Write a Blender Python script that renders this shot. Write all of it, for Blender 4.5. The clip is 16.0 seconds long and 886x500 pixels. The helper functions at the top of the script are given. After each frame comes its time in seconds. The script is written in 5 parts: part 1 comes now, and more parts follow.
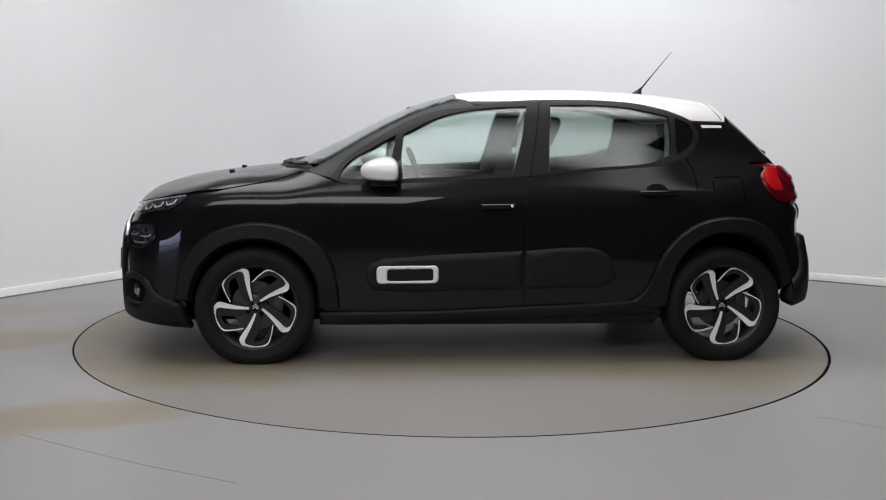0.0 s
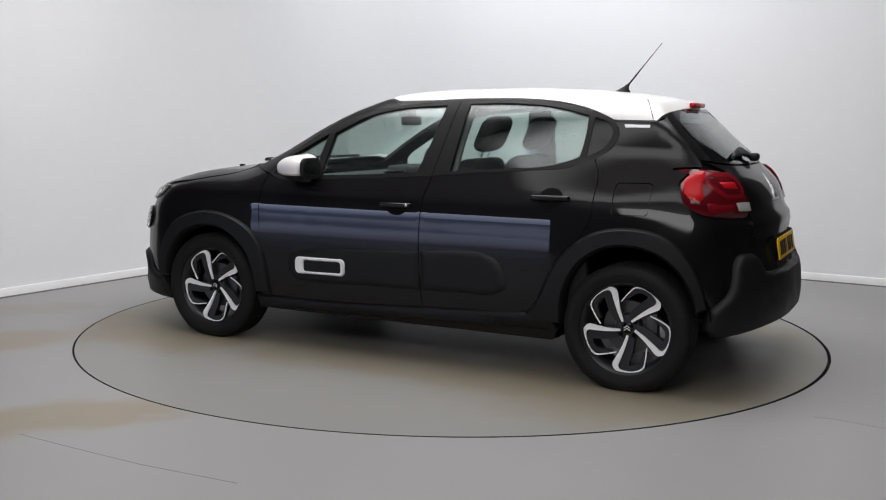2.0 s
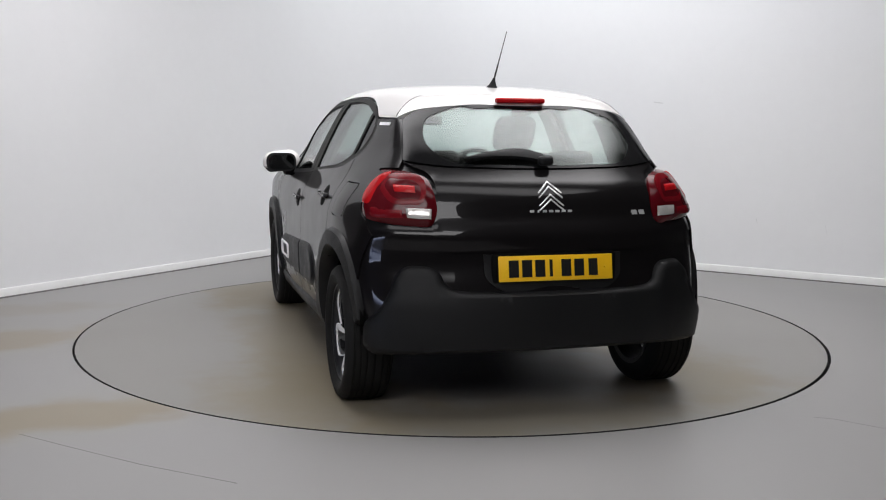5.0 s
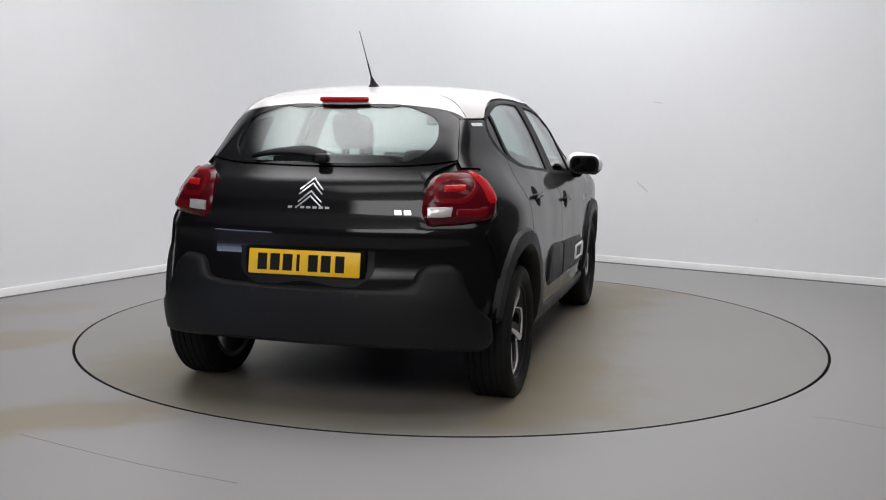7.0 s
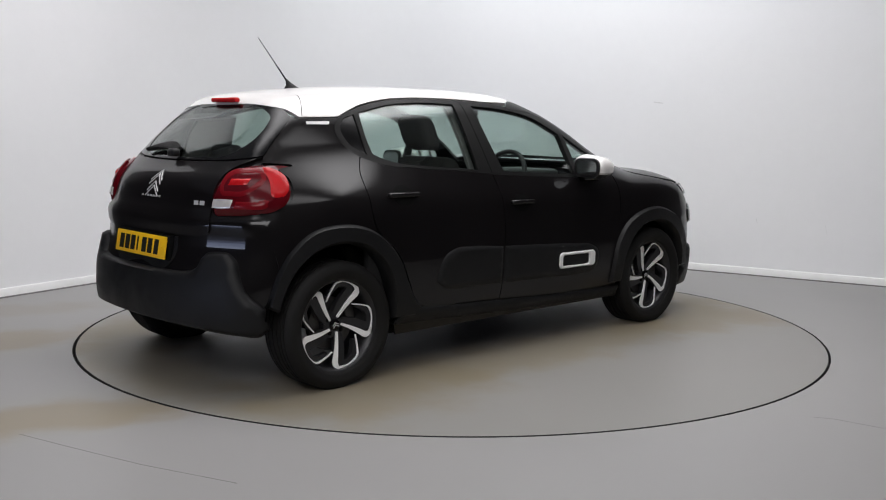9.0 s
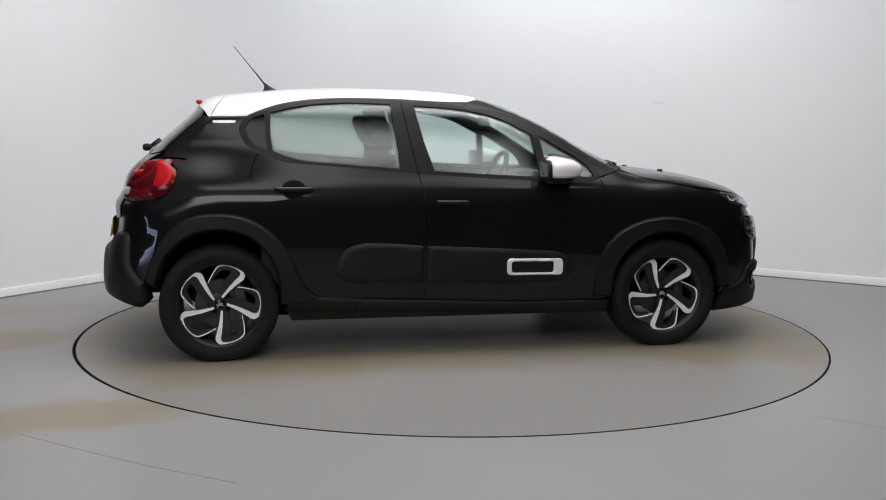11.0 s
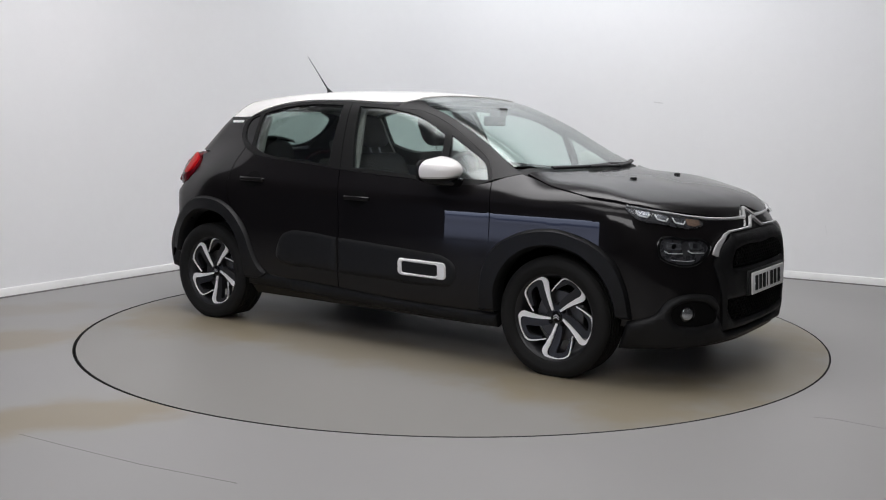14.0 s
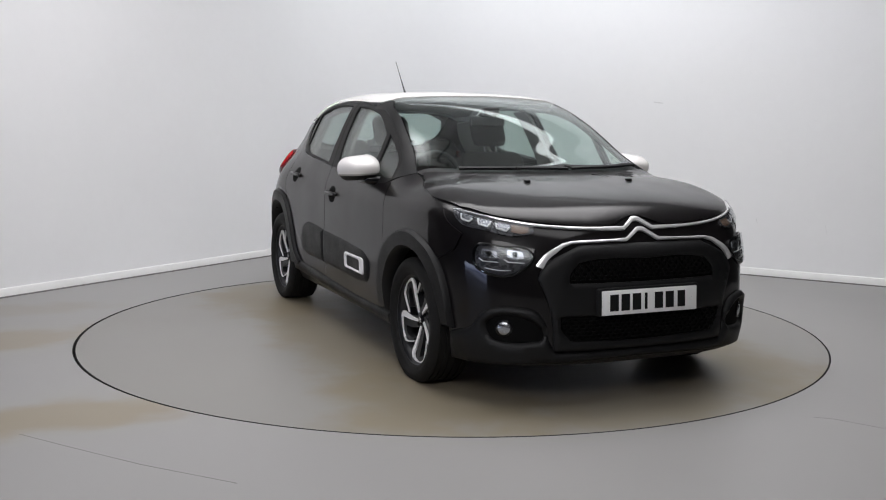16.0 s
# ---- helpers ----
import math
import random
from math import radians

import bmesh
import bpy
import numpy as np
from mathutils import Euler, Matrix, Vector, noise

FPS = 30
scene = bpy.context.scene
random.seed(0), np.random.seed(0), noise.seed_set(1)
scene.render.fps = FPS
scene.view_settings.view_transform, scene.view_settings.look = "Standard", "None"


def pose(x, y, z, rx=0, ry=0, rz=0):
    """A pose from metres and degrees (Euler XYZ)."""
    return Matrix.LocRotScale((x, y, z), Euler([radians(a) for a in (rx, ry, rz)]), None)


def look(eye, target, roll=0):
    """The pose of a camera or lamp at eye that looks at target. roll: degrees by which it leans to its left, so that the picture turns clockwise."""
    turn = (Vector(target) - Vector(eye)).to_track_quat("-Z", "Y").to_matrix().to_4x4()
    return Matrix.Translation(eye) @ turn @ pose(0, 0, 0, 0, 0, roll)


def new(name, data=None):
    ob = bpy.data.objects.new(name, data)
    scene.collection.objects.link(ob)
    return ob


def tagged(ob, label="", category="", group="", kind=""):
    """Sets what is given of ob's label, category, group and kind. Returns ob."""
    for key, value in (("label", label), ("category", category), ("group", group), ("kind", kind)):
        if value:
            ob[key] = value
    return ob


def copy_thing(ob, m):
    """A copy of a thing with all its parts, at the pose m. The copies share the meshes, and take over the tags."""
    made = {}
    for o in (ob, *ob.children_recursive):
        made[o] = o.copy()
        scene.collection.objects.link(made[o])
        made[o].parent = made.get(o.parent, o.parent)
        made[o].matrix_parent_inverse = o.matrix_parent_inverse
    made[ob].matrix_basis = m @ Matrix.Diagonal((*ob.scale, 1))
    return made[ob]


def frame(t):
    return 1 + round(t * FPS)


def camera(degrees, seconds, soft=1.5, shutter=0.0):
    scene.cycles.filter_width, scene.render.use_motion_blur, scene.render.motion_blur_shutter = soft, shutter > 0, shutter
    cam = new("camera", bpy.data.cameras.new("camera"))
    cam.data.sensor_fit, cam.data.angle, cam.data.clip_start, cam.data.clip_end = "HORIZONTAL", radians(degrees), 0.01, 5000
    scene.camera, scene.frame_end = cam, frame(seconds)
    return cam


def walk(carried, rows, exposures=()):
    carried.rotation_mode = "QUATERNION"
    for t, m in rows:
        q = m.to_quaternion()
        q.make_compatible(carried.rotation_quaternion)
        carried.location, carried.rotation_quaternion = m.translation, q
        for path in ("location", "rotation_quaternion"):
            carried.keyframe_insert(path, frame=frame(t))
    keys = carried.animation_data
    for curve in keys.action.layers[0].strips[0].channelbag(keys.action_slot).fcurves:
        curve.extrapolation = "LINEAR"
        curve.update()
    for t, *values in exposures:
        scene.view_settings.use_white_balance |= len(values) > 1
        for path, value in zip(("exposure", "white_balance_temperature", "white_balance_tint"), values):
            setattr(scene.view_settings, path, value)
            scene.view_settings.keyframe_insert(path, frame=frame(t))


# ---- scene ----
from mathutils import geometry

# ---- camera: stands on a tripod, the turntable carries the car round ----
cam = camera(47.77, 16.0, soft=1.1)
CAM_POSE = pose(0, -6.241, 1.289, 90 - 7.31, 0, 0.50) @ pose(0, 0, 0, 0, 0, 0.60)
walk(cam, [(0, CAM_POSE), (16, CAM_POSE)])


def heading(t):
    """Degrees by which the car's nose is turned at t seconds."""
    u = (t - 8) / 8
    return 185.06 - 15.682 * t + 0.415 * (u * u - 1) + 0.276 * (u ** 3 - u)


# ---- light: a white-walled photo bay under a large ceiling softbox ----
world = bpy.data.worlds.new("world")
scene.world = world
world.use_nodes = True
world.node_tree.nodes["Background"].inputs[0].default_value = (0.6, 0.65, 0.72, 1)
world.node_tree.nodes["Background"].inputs[1].default_value = 0.02
scene.view_settings.exposure = 0.0


def area_lamp(name, eye, target, sx, sy, watts, colour=(1, 1, 1)):
    d = bpy.data.lights.new(name, "AREA")
    d.shape, d.size, d.size_y, d.energy, d.color = "RECTANGLE", sx, sy, watts, colour
    ob = new(name, d)
    ob.matrix_world = look(eye, target)
    return ob


# added fill with no known source, brightens the upper back walls
area_lamp("rear_strip_lamp", (0.45, 2.45, 3.62), (0.98, 3.30, 2.3), 3.4, 1.15, 34, (0.95, 0.98, 1.0))


def fabric_glow(name, sx, sy, edge, power):
    """Lit diffuser cloth: even in the middle, fading out over its edge."""
    m = bpy.data.materials.new(name)
    m.use_nodes = True
    n, l = m.node_tree.nodes, m.node_tree.links
    b = n["Principled BSDF"]
    tc, sep, mul = n.new("ShaderNodeTexCoord"), n.new("ShaderNodeSeparateXYZ"), n.new("ShaderNodeMath")
    l.new(tc.outputs["Object"], sep.inputs[0])
    ends = []
    for axis, size in (("X", sx), ("Y", sy)):
        ab, r = n.new("ShaderNodeMath"), n.new("ShaderNodeMapRange")
        ab.operation, r.interpolation_type = "ABSOLUTE", "SMOOTHSTEP"
        for k, v in zip(("From Min", "From Max", "To Min", "To Max"), (size / 2 - edge, size / 2, 1.0, 0.0)):
            r.inputs[k].default_value = v
        l.new(sep.outputs[axis], ab.inputs[0]), l.new(ab.outputs[0], r.inputs["Value"])
        ends.append(r.outputs[0])
    mul.operation = "MULTIPLY"
    l.new(ends[0], mul.inputs[0]), l.new(ends[1], mul.inputs[1])
    gain = n.new("ShaderNodeMath")
    gain.operation = "MULTIPLY"
    gain.inputs[1].default_value = power
    l.new(mul.outputs[0], gain.inputs[0]), l.new(gain.outputs[0], b.inputs["Emission Strength"])
    b.inputs["Emission Color"].default_value = (1.0, 0.985, 1.003, 1)
    b.inputs["Base Color"].default_value = (0.6, 0.6, 0.6, 1)
    b.inputs["Roughness"].default_value = 0.9
    return m


# each diffuser: place, what it faces, length, depth, soft edge, radiance
SOFTBOXES = [((0.0, -0.45, 3.93), (0.0, -0.45, 0), 5.8, 3.2, 1.0, 5.4),
             ((0.2, -6.2, 3.55), (0.5, 0.2, 0.6), 7.0, 2.7, 0.6, 5.0),
             ((0.3, -3.15, 3.93), (0.3, -3.15, 0), 5.6, 1.7, 0.65, 2.3)]


# ---- materials ----
def material(name):
    m = bpy.data.materials.new(name)
    m.use_nodes = True
    return m, m.node_tree.nodes, m.node_tree.links, m.node_tree.nodes["Principled BSDF"]


def plain(name, colour, rough=0.5, metal=0.0, vary=0.08, scale=6.0, bump=0.0, bscale=200.0, coat=0.0, rvary=0.1, emit=0.0, spec=0.5, crough=0.03):
    """A procedural surface: colour and roughness drift at two scales, with fine relief."""
    m, n, l, b = material(name)
    tc = n.new("ShaderNodeTexCoord")
    n1, n2 = n.new("ShaderNodeTexNoise"), n.new("ShaderNodeTexNoise")
    n1.inputs["Scale"].default_value, n1.inputs["Detail"].default_value = scale, 6
    n2.inputs["Scale"].default_value, n2.inputs["Detail"].default_value = scale * 14, 3
    l.new(tc.outputs["Object"], n1.inputs["Vector"]), l.new(tc.outputs["Object"], n2.inputs["Vector"])
    add = n.new("ShaderNodeMath")
    add.operation = "MULTIPLY_ADD"
    add.inputs[1].default_value = 0.35
    l.new(n2.outputs["Fac"], add.inputs[0]), l.new(n1.outputs["Fac"], add.inputs[2])
    ramp = n.new("ShaderNodeMapRange")
    ramp.inputs["From Min"].default_value, ramp.inputs["From Max"].default_value = 0.35, 1.0
    ramp.inputs["To Min"].default_value, ramp.inputs["To Max"].default_value = 1 - vary, 1 + vary
    l.new(add.outputs[0], ramp.inputs["Value"])
    mul = n.new("ShaderNodeVectorMath")
    mul.operation = "MULTIPLY"
    mul.inputs[0].default_value = colour
    l.new(ramp.outputs[0], mul.inputs[1]), l.new(mul.outputs[0], b.inputs["Base Color"])
    rr = n.new("ShaderNodeMapRange")
    rr.inputs["From Min"].default_value, rr.inputs["From Max"].default_value = 0.3, 0.7
    rr.inputs["To Min"].default_value, rr.inputs["To Max"].default_value = max(0, rough * (1 - rvary)), min(1, rough * (1 + rvary))
    l.new(n1.outputs["Fac"], rr.inputs["Value"]), l.new(rr.outputs[0], b.inputs["Roughness"])
    b.inputs["Metallic"].default_value = metal
    b.inputs["Specular IOR Level"].default_value = spec
    b.inputs["Coat Weight"].default_value, b.inputs["Coat Roughness"].default_value = coat, crough
    if bump:
        n3, bp = n.new("ShaderNodeTexNoise"), n.new("ShaderNodeBump")
        n3.inputs["Scale"].default_value, n3.inputs["Detail"].default_value = bscale, 2
        bp.inputs["Strength"].default_value, bp.inputs["Distance"].default_value = bump, 0.002
        l.new(tc.outputs["Object"], n3.inputs["Vector"]), l.new(n3.outputs["Fac"], bp.inputs["Height"]), l.new(bp.outputs[0], b.inputs["Normal"])
    if emit:
        b.inputs["Emission Color"].default_value, b.inputs["Emission Strength"].default_value = (*colour, 1), emit
    return m


def glass(name, tint, gloss=0.066):
    """A thin pane: clear with a tint, with a mirror gloss that grows towards grazing views."""
    m, n, l, b = material(name)
    out = n["Material Output"]
    n.remove(b)
    tr, gl, mix, lw = n.new("ShaderNodeBsdfTransparent"), n.new("ShaderNodeBsdfGlossy"), n.new("ShaderNodeMixShader"), n.new("ShaderNodeLayerWeight")
    tr.inputs["Color"].default_value = (*tint, 1)
    gl.inputs["Roughness"].default_value = 0.015
    lw.inputs["Blend"].default_value = 0.5
    pw, ma = n.new("ShaderNodeMath"), n.new("ShaderNodeMath")
    pw.operation, ma.operation = "POWER", "MULTIPLY_ADD"
    pw.inputs[1].default_value, ma.inputs[1].default_value, ma.inputs[2].default_value = 5, 0.90, gloss
    l.new(lw.outputs["Facing"], pw.inputs[0]), l.new(pw.outputs[0], ma.inputs[0]), l.new(ma.outputs[0], mix.inputs[0])
    l.new(tr.outputs[0], mix.inputs[1]), l.new(gl.outputs[0], mix.inputs[2]), l.new(mix.outputs[0], out.inputs["Surface"])
    return m


def floor_material(name, base, stains):
    """Worn resin floor: grey with fine speckle, brown drag stains given as (x, y, length, width, degrees, strength)."""
    m, n, l, b = material(name)
    tc = n.new("ShaderNodeTexCoord")

    def noise_tex(scale, detail, rough=0.55):
        t = n.new("ShaderNodeTexNoise")
        t.inputs["Scale"].default_value, t.inputs["Detail"].default_value, t.inputs["Roughness"].default_value = scale, detail, rough
        l.new(tc.outputs["Object"], t.inputs["Vector"])
        return t.outputs["Fac"]

    def mix(fac, a, c):
        x = n.new("ShaderNodeMix")
        x.data_type = "RGBA"
        if isinstance(fac, float):
            x.inputs[0].default_value = fac
        else:
            l.new(fac, x.inputs[0])
        for sock, v in ((x.inputs[6], a), (x.inputs[7], c)):
            if isinstance(v, tuple):
                sock.default_value = (*v, 1)
            else:
                l.new(v, sock)
        return x.outputs[2]

    def rng(v, a, c, lo=0.0, hi=1.0):
        r = n.new("ShaderNodeMapRange")
        r.interpolation_type = "SMOOTHSTEP"
        for k, val in zip(("From Min", "From Max", "To Min", "To Max"), (a, c, lo, hi)):
            r.inputs[k].default_value = val
        l.new(v, r.inputs["Value"])
        return r.outputs[0]

    big = noise_tex(0.7, 2)
    c = mix(rng(big, 0.35, 0.7, 0, 0.8), tuple(v * 0.97 for v in base), tuple(v * 1.03 for v in base))
    ragged = noise_tex(3.2, 3, 0.5)
    for sx, sy, ln, wd, deg, power in stains:
        mp = n.new("ShaderNodeMapping")
        mp.vector_type = "TEXTURE"
        mp.inputs["Location"].default_value, mp.inputs["Rotation"].default_value = (sx, sy, 0), (0, 0, radians(deg))
        mp.inputs["Scale"].default_value = (ln, wd, 1)
        l.new(tc.outputs["Object"], mp.inputs["Vector"])
        d = n.new("ShaderNodeVectorMath")
        d.operation = "LENGTH"
        l.new(mp.outputs[0], d.inputs[0])
        sub = n.new("ShaderNodeMath")
        sub.operation = "MULTIPLY_ADD"
        sub.inputs[1].default_value = -1.3
        l.new(ragged, sub.inputs[0]), l.new(d.outputs["Value"], sub.inputs[2])
        c = mix(rng(sub.outputs[0], -0.25, 0.50, power, 0.0), c, (base[0] * 0.86, base[1] * 0.75, base[2] * 0.55))
    l.new(c, b.inputs["Base Color"])
    l.new(rng(big, 0.3, 0.75, 0.40, 0.47), b.inputs["Roughness"])
    b.inputs["Specular IOR Level"].default_value = 0.33
    return m


def yard_glow(name):
    """The yard beyond the doorway: pale sky over a dark line, a grey-blue apron below."""
    m, n, l, b = material(name)
    tc, sep, ramp = n.new("ShaderNodeTexCoord"), n.new("ShaderNodeSeparateXYZ"), n.new("ShaderNodeValToRGB")
    nz, add = n.new("ShaderNodeTexNoise"), n.new("ShaderNodeMath")
    nz.inputs["Scale"].default_value, nz.inputs["Detail"].default_value = 3.0, 4
    add.operation = "MULTIPLY_ADD"
    add.inputs[1].default_value = 0.05
    l.new(tc.outputs["Object"], sep.inputs[0]), l.new(tc.outputs["Object"], nz.inputs["Vector"])
    l.new(nz.outputs["Fac"], add.inputs[0]), l.new(sep.outputs["Z"], add.inputs[2]), l.new(add.outputs[0], ramp.inputs[0])
    e = ramp.color_ramp.elements
    e[0].position, e[0].color = 0.02, (0.05, 0.055, 0.08, 1)
    e[1].position, e[1].color = 0.85, (0.66, 0.74, 1.0, 1)
    for p, c in ((0.16, (0.16, 0.18, 0.26)), (0.29, (0.24, 0.27, 0.40)), (0.32, (0.09, 0.11, 0.20)), (0.36, (0.11, 0.14, 0.26)), (0.40, (0.33, 0.38, 0.56)), (0.60, (0.44, 0.51, 0.74))):
        k = e.new(p)
        k.color = (*c, 1)
    b.inputs["Base Color"].default_value = (0.05, 0.05, 0.05, 1)
    b.inputs["Roughness"].default_value = 0.9
    l.new(ramp.outputs[0], b.inputs["Emission Color"])
    b.inputs["Emission Strength"].default_value = 8.0
    return m


WALL = plain("matt_white_wall_paint", (0.80, 0.803, 0.812), 0.75, vary=0.025, scale=0.9, bump=0.15, bscale=60)
SKIRT = plain("white_gloss_paint", (0.80, 0.80, 0.79), 0.4, vary=0.05, scale=4)
DARKWALL = plain("charcoal_curtain", (0.014, 0.014, 0.015), 0.95, vary=0.2, scale=3)
CEIL = plain("pale_ceiling_panels", (0.52, 0.52, 0.53), 0.85, vary=0.08, scale=1.5)
FLOOR = floor_material("grey_resin_floor", (0.300, 0.294, 0.287), [(-1.80, -2.10, 0.95, 0.30, 31, 0.9), (-2.62, -0.62, 0.85, 0.30, 42, 0.8), (-3.0, 0.35, 0.8, 0.26, 20, 0.4), (2.9, -1.9, 1.2, 0.5, 20, 0.12)])
DISC = floor_material("turntable_resin", (0.252, 0.244, 0.230), [(1.45, 0.95, 0.9, 0.6, 10, 0.9), (1.5, -0.75, 0.9, 0.6, -10, 0.85), (-1.35, 1.05, 0.9, 0.6, 5, 0.8), (-1.35, -0.8, 0.9, 0.6, 0, 0.8), (0.0, 1.0, 1.8, 0.40, 0, 0.7), (0, -0.8, 1.8, 0.40, 0, 0.7), (1.95, 0.1, 0.4, 1.0, 0, 0.7), (-1.95, 0.3, 0.35, 1.1, 0, 0.6)])
# black that stands for the shade inside the turntable gap
GAP_SHADE = plain("gap_shade_black", (0.012, 0.012, 0.012), 0.8)
PAINT = plain("black_car_paint", (0.0056, 0.0048, 0.0052), 0.38, vary=0.06, scale=3, coat=0.60, rvary=0.08, spec=0.06, crough=0.014)
WHITE = plain("white_car_paint", (0.71, 0.69, 0.675), 0.32, vary=0.015, scale=3, coat=0.6)
TRIM = plain("black_grained_plastic", (0.0058, 0.0059, 0.0064), 0.50, vary=0.15, scale=8, bump=0.2, bscale=900, rvary=0.15, spec=0.28)
PIANO = plain("gloss_black_trim", (0.005, 0.005, 0.0055), 0.12, vary=0.05, spec=0.28)
SATIN = plain("satin_black_trim", (0.005, 0.005, 0.0053), 0.38, vary=0.05, spec=0.2)
SEAL = plain("black_rubber_seal", (0.006, 0.006, 0.006), 0.5, spec=0.2)
UNDER = plain("underbody_black", (0.003, 0.003, 0.003), 0.8, spec=0.1)
TYRE = plain("tyre_rubber", (0.0085, 0.0083, 0.008), 0.72, vary=0.3, scale=9, bump=0.2, bscale=400, rvary=0.1, spec=0.25)
# grey of the floor cracks and of the painted shadow under the skirting
CRACK_SHADOW_GREY = plain("crack_and_shadow_grey", (0.16, 0.155, 0.15), 0.8)
SCUFF = plain("grey_scuff", (0.66, 0.66, 0.665), 0.8, vary=0.1, scale=30)
ALLOY = plain("machined_alloy", (0.94, 0.935, 0.93), 0.34, metal=0.0, vary=0.04, scale=12)
ALLOYDARK = plain("dark_grey_alloy_paint", (0.022, 0.022, 0.024), 0.35, metal=0.3, vary=0.1)
DISCSTEEL = plain("brake_steel", (0.085, 0.082, 0.080), 0.40, metal=0.9, vary=0.15, scale=20)
CHROME = plain("bright_chrome", (0.86, 0.86, 0.86), 0.22, metal=0.55, vary=0.03)
GLASS = glass("tinted_window_glass", (0.89, 0.95, 0.93))
WSGLASS = glass("windscreen_glass", (0.89, 0.95, 0.93))
RGLASS = glass("rear_window_glass", (0.76, 0.82, 0.80))
LENS = glass("clear_lamp_lens", (0.88, 0.89, 0.90), 0.02)
RED = plain("red_lamp_lens", (0.42, 0.007, 0.010), 0.25, vary=0.1, scale=5, spec=0.2)
REDDARK = plain("dark_red_lamp_inner", (0.080, 0.003, 0.006), 0.12, vary=0.2, scale=9, spec=0.25)
REDMID = plain("mid_red_lamp_inner", (0.15, 0.004, 0.008), 0.2, vary=0.15, scale=9, spec=0.2)
CLEARREFL = plain("clear_reflector", (0.62, 0.60, 0.57), 0.2, metal=0.35, vary=0.15, scale=30, coat=0.6)
LAMPCHROME = plain("lamp_reflector", (0.40, 0.41, 0.43), 0.22, metal=0.85, vary=0.12, scale=25)
YELLOW = plain("yellow_plate", (0.90, 0.52, 0.010), 0.42, vary=0.03)
PLATEWHITE = plain("white_plate", (0.84, 0.84, 0.835), 0.42, vary=0.03)
INK = plain("plate_black", (0.010, 0.010, 0.010), 0.6, spec=0.15)
CLOTH = plain("dark_grey_seat_cloth", (0.048, 0.045, 0.043), 0.9, vary=0.2, scale=20, bump=0.3, bscale=700)
DAYLIGHT = yard_glow("daylit_yard_glow")
AMBER = plain("amber_lens", (0.22, 0.15, 0.11), 0.25, vary=0.1, coat=0.6)
MIRROR = plain("mirror_silver", (0.20, 0.205, 0.21), 0.05, metal=1.0, vary=0.02)
LAMPBASE = plain("grey_lamp_bezel", (0.07, 0.07, 0.075), 0.28, metal=0.5, vary=0.2, scale=30)
DASH = plain("dark_dashboard_plastic", (0.022, 0.022, 0.023), 0.6, vary=0.1)
PILLAR = plain("grey_pillar_plastic", (0.20, 0.195, 0.185), 0.7, vary=0.05)
LINER = plain("pale_grey_headlining", (0.36, 0.345, 0.325), 0.9, vary=0.05)

# ---- helpers for building ----
def part(name, bm, mat, parent=None, label="", smooth=True):
    """Links a bmesh as one mesh object under a thing or part."""
    me = bpy.data.meshes.new(name)
    bmesh.ops.recalc_face_normals(bm, faces=bm.faces)
    bm.to_mesh(me)
    bm.free()
    me.materials.append(mat)
    if smooth:
        me.shade_smooth()
        me.set_sharp_from_angle(angle=radians(38))
    ob = new(name, me)
    ob.parent = parent
    return tagged(ob, label)


def box_bm(x0, x1, y0, y1, z0, z1, bev=0.0, seg=2, bm=None):
    bm2 = bmesh.new()
    bmesh.ops.create_cube(bm2, size=1)
    for v in bm2.verts:
        v.co = Vector((x0 if v.co.x < 0 else x1, y0 if v.co.y < 0 else y1, z0 if v.co.z < 0 else z1))
    if bev:
        bmesh.ops.bevel(bm2, geom=bm2.edges[:], offset=bev, segments=seg, profile=0.5, affect="EDGES", clamp_overlap=True)
    return bm2


def sweep_bm(path, profile, closed=False):
    """A cross-section (list of (a, b)) carried along a path in the xy plane; a points to the left of travel, b up."""
    bm = bmesh.new()
    rings = []
    for i, p in enumerate(path):
        a = Vector(path[i - 1] if i else path[0])
        c = Vector(path[i + 1] if i < len(path) - 1 else path[-1])
        d = (c - a).normalized()
        nrm = Vector((-d.y, d.x))
        rings.append([bm.verts.new((p[0] + nrm.x * q[0], p[1] + nrm.y * q[0], q[1])) for q in profile])
    k = len(profile)
    for r, s in zip(rings, rings[1:]):
        for j in range(k):
            bm.faces.new((r[j], r[(j + 1) % k], s[(j + 1) % k], s[j]))
    bm.faces.new(rings[0]), bm.faces.new(rings[-1][::-1])
    return bm


# ---- the bay: two white walls meeting in a soft corner, dark drapes behind the camera ----
LDIR, RDIR = Vector((0.529, 0.849)), Vector((0.860, -0.511))
CORNER = Vector((-0.965, 4.445))
WALL_H = 4.0
rad = 0.9
arc_c = CORNER - LDIR * rad + RDIR * rad
back_line = []
for k in range(13):
    a = k / 12 * math.pi / 2
    back_line.append(arc_c - RDIR * rad * math.cos(a) + LDIR * rad * math.sin(a))
l_end, r_end = CORNER - LDIR * 4.5, CORNER + RDIR * 5.45
white_line = [l_end] + back_line + [r_end]
wall = part("wall_white", sweep_bm(white_line, [(0, 0), (0, WALL_H), (0.15, WALL_H), (0.15, 0)]), WALL, None, "matt white painted bay walls with a soft rounded corner")
tagged(wall, kind="structure")
skirt = part("baseboard", sweep_bm(white_line, [(0, 0), (-0.014, 0), (-0.016, 0.056), (-0.010, 0.066), (0, 0.068)]), SKIRT, None, "low white painted skirting board along the bay walls")
tagged(skirt, kind="structure")
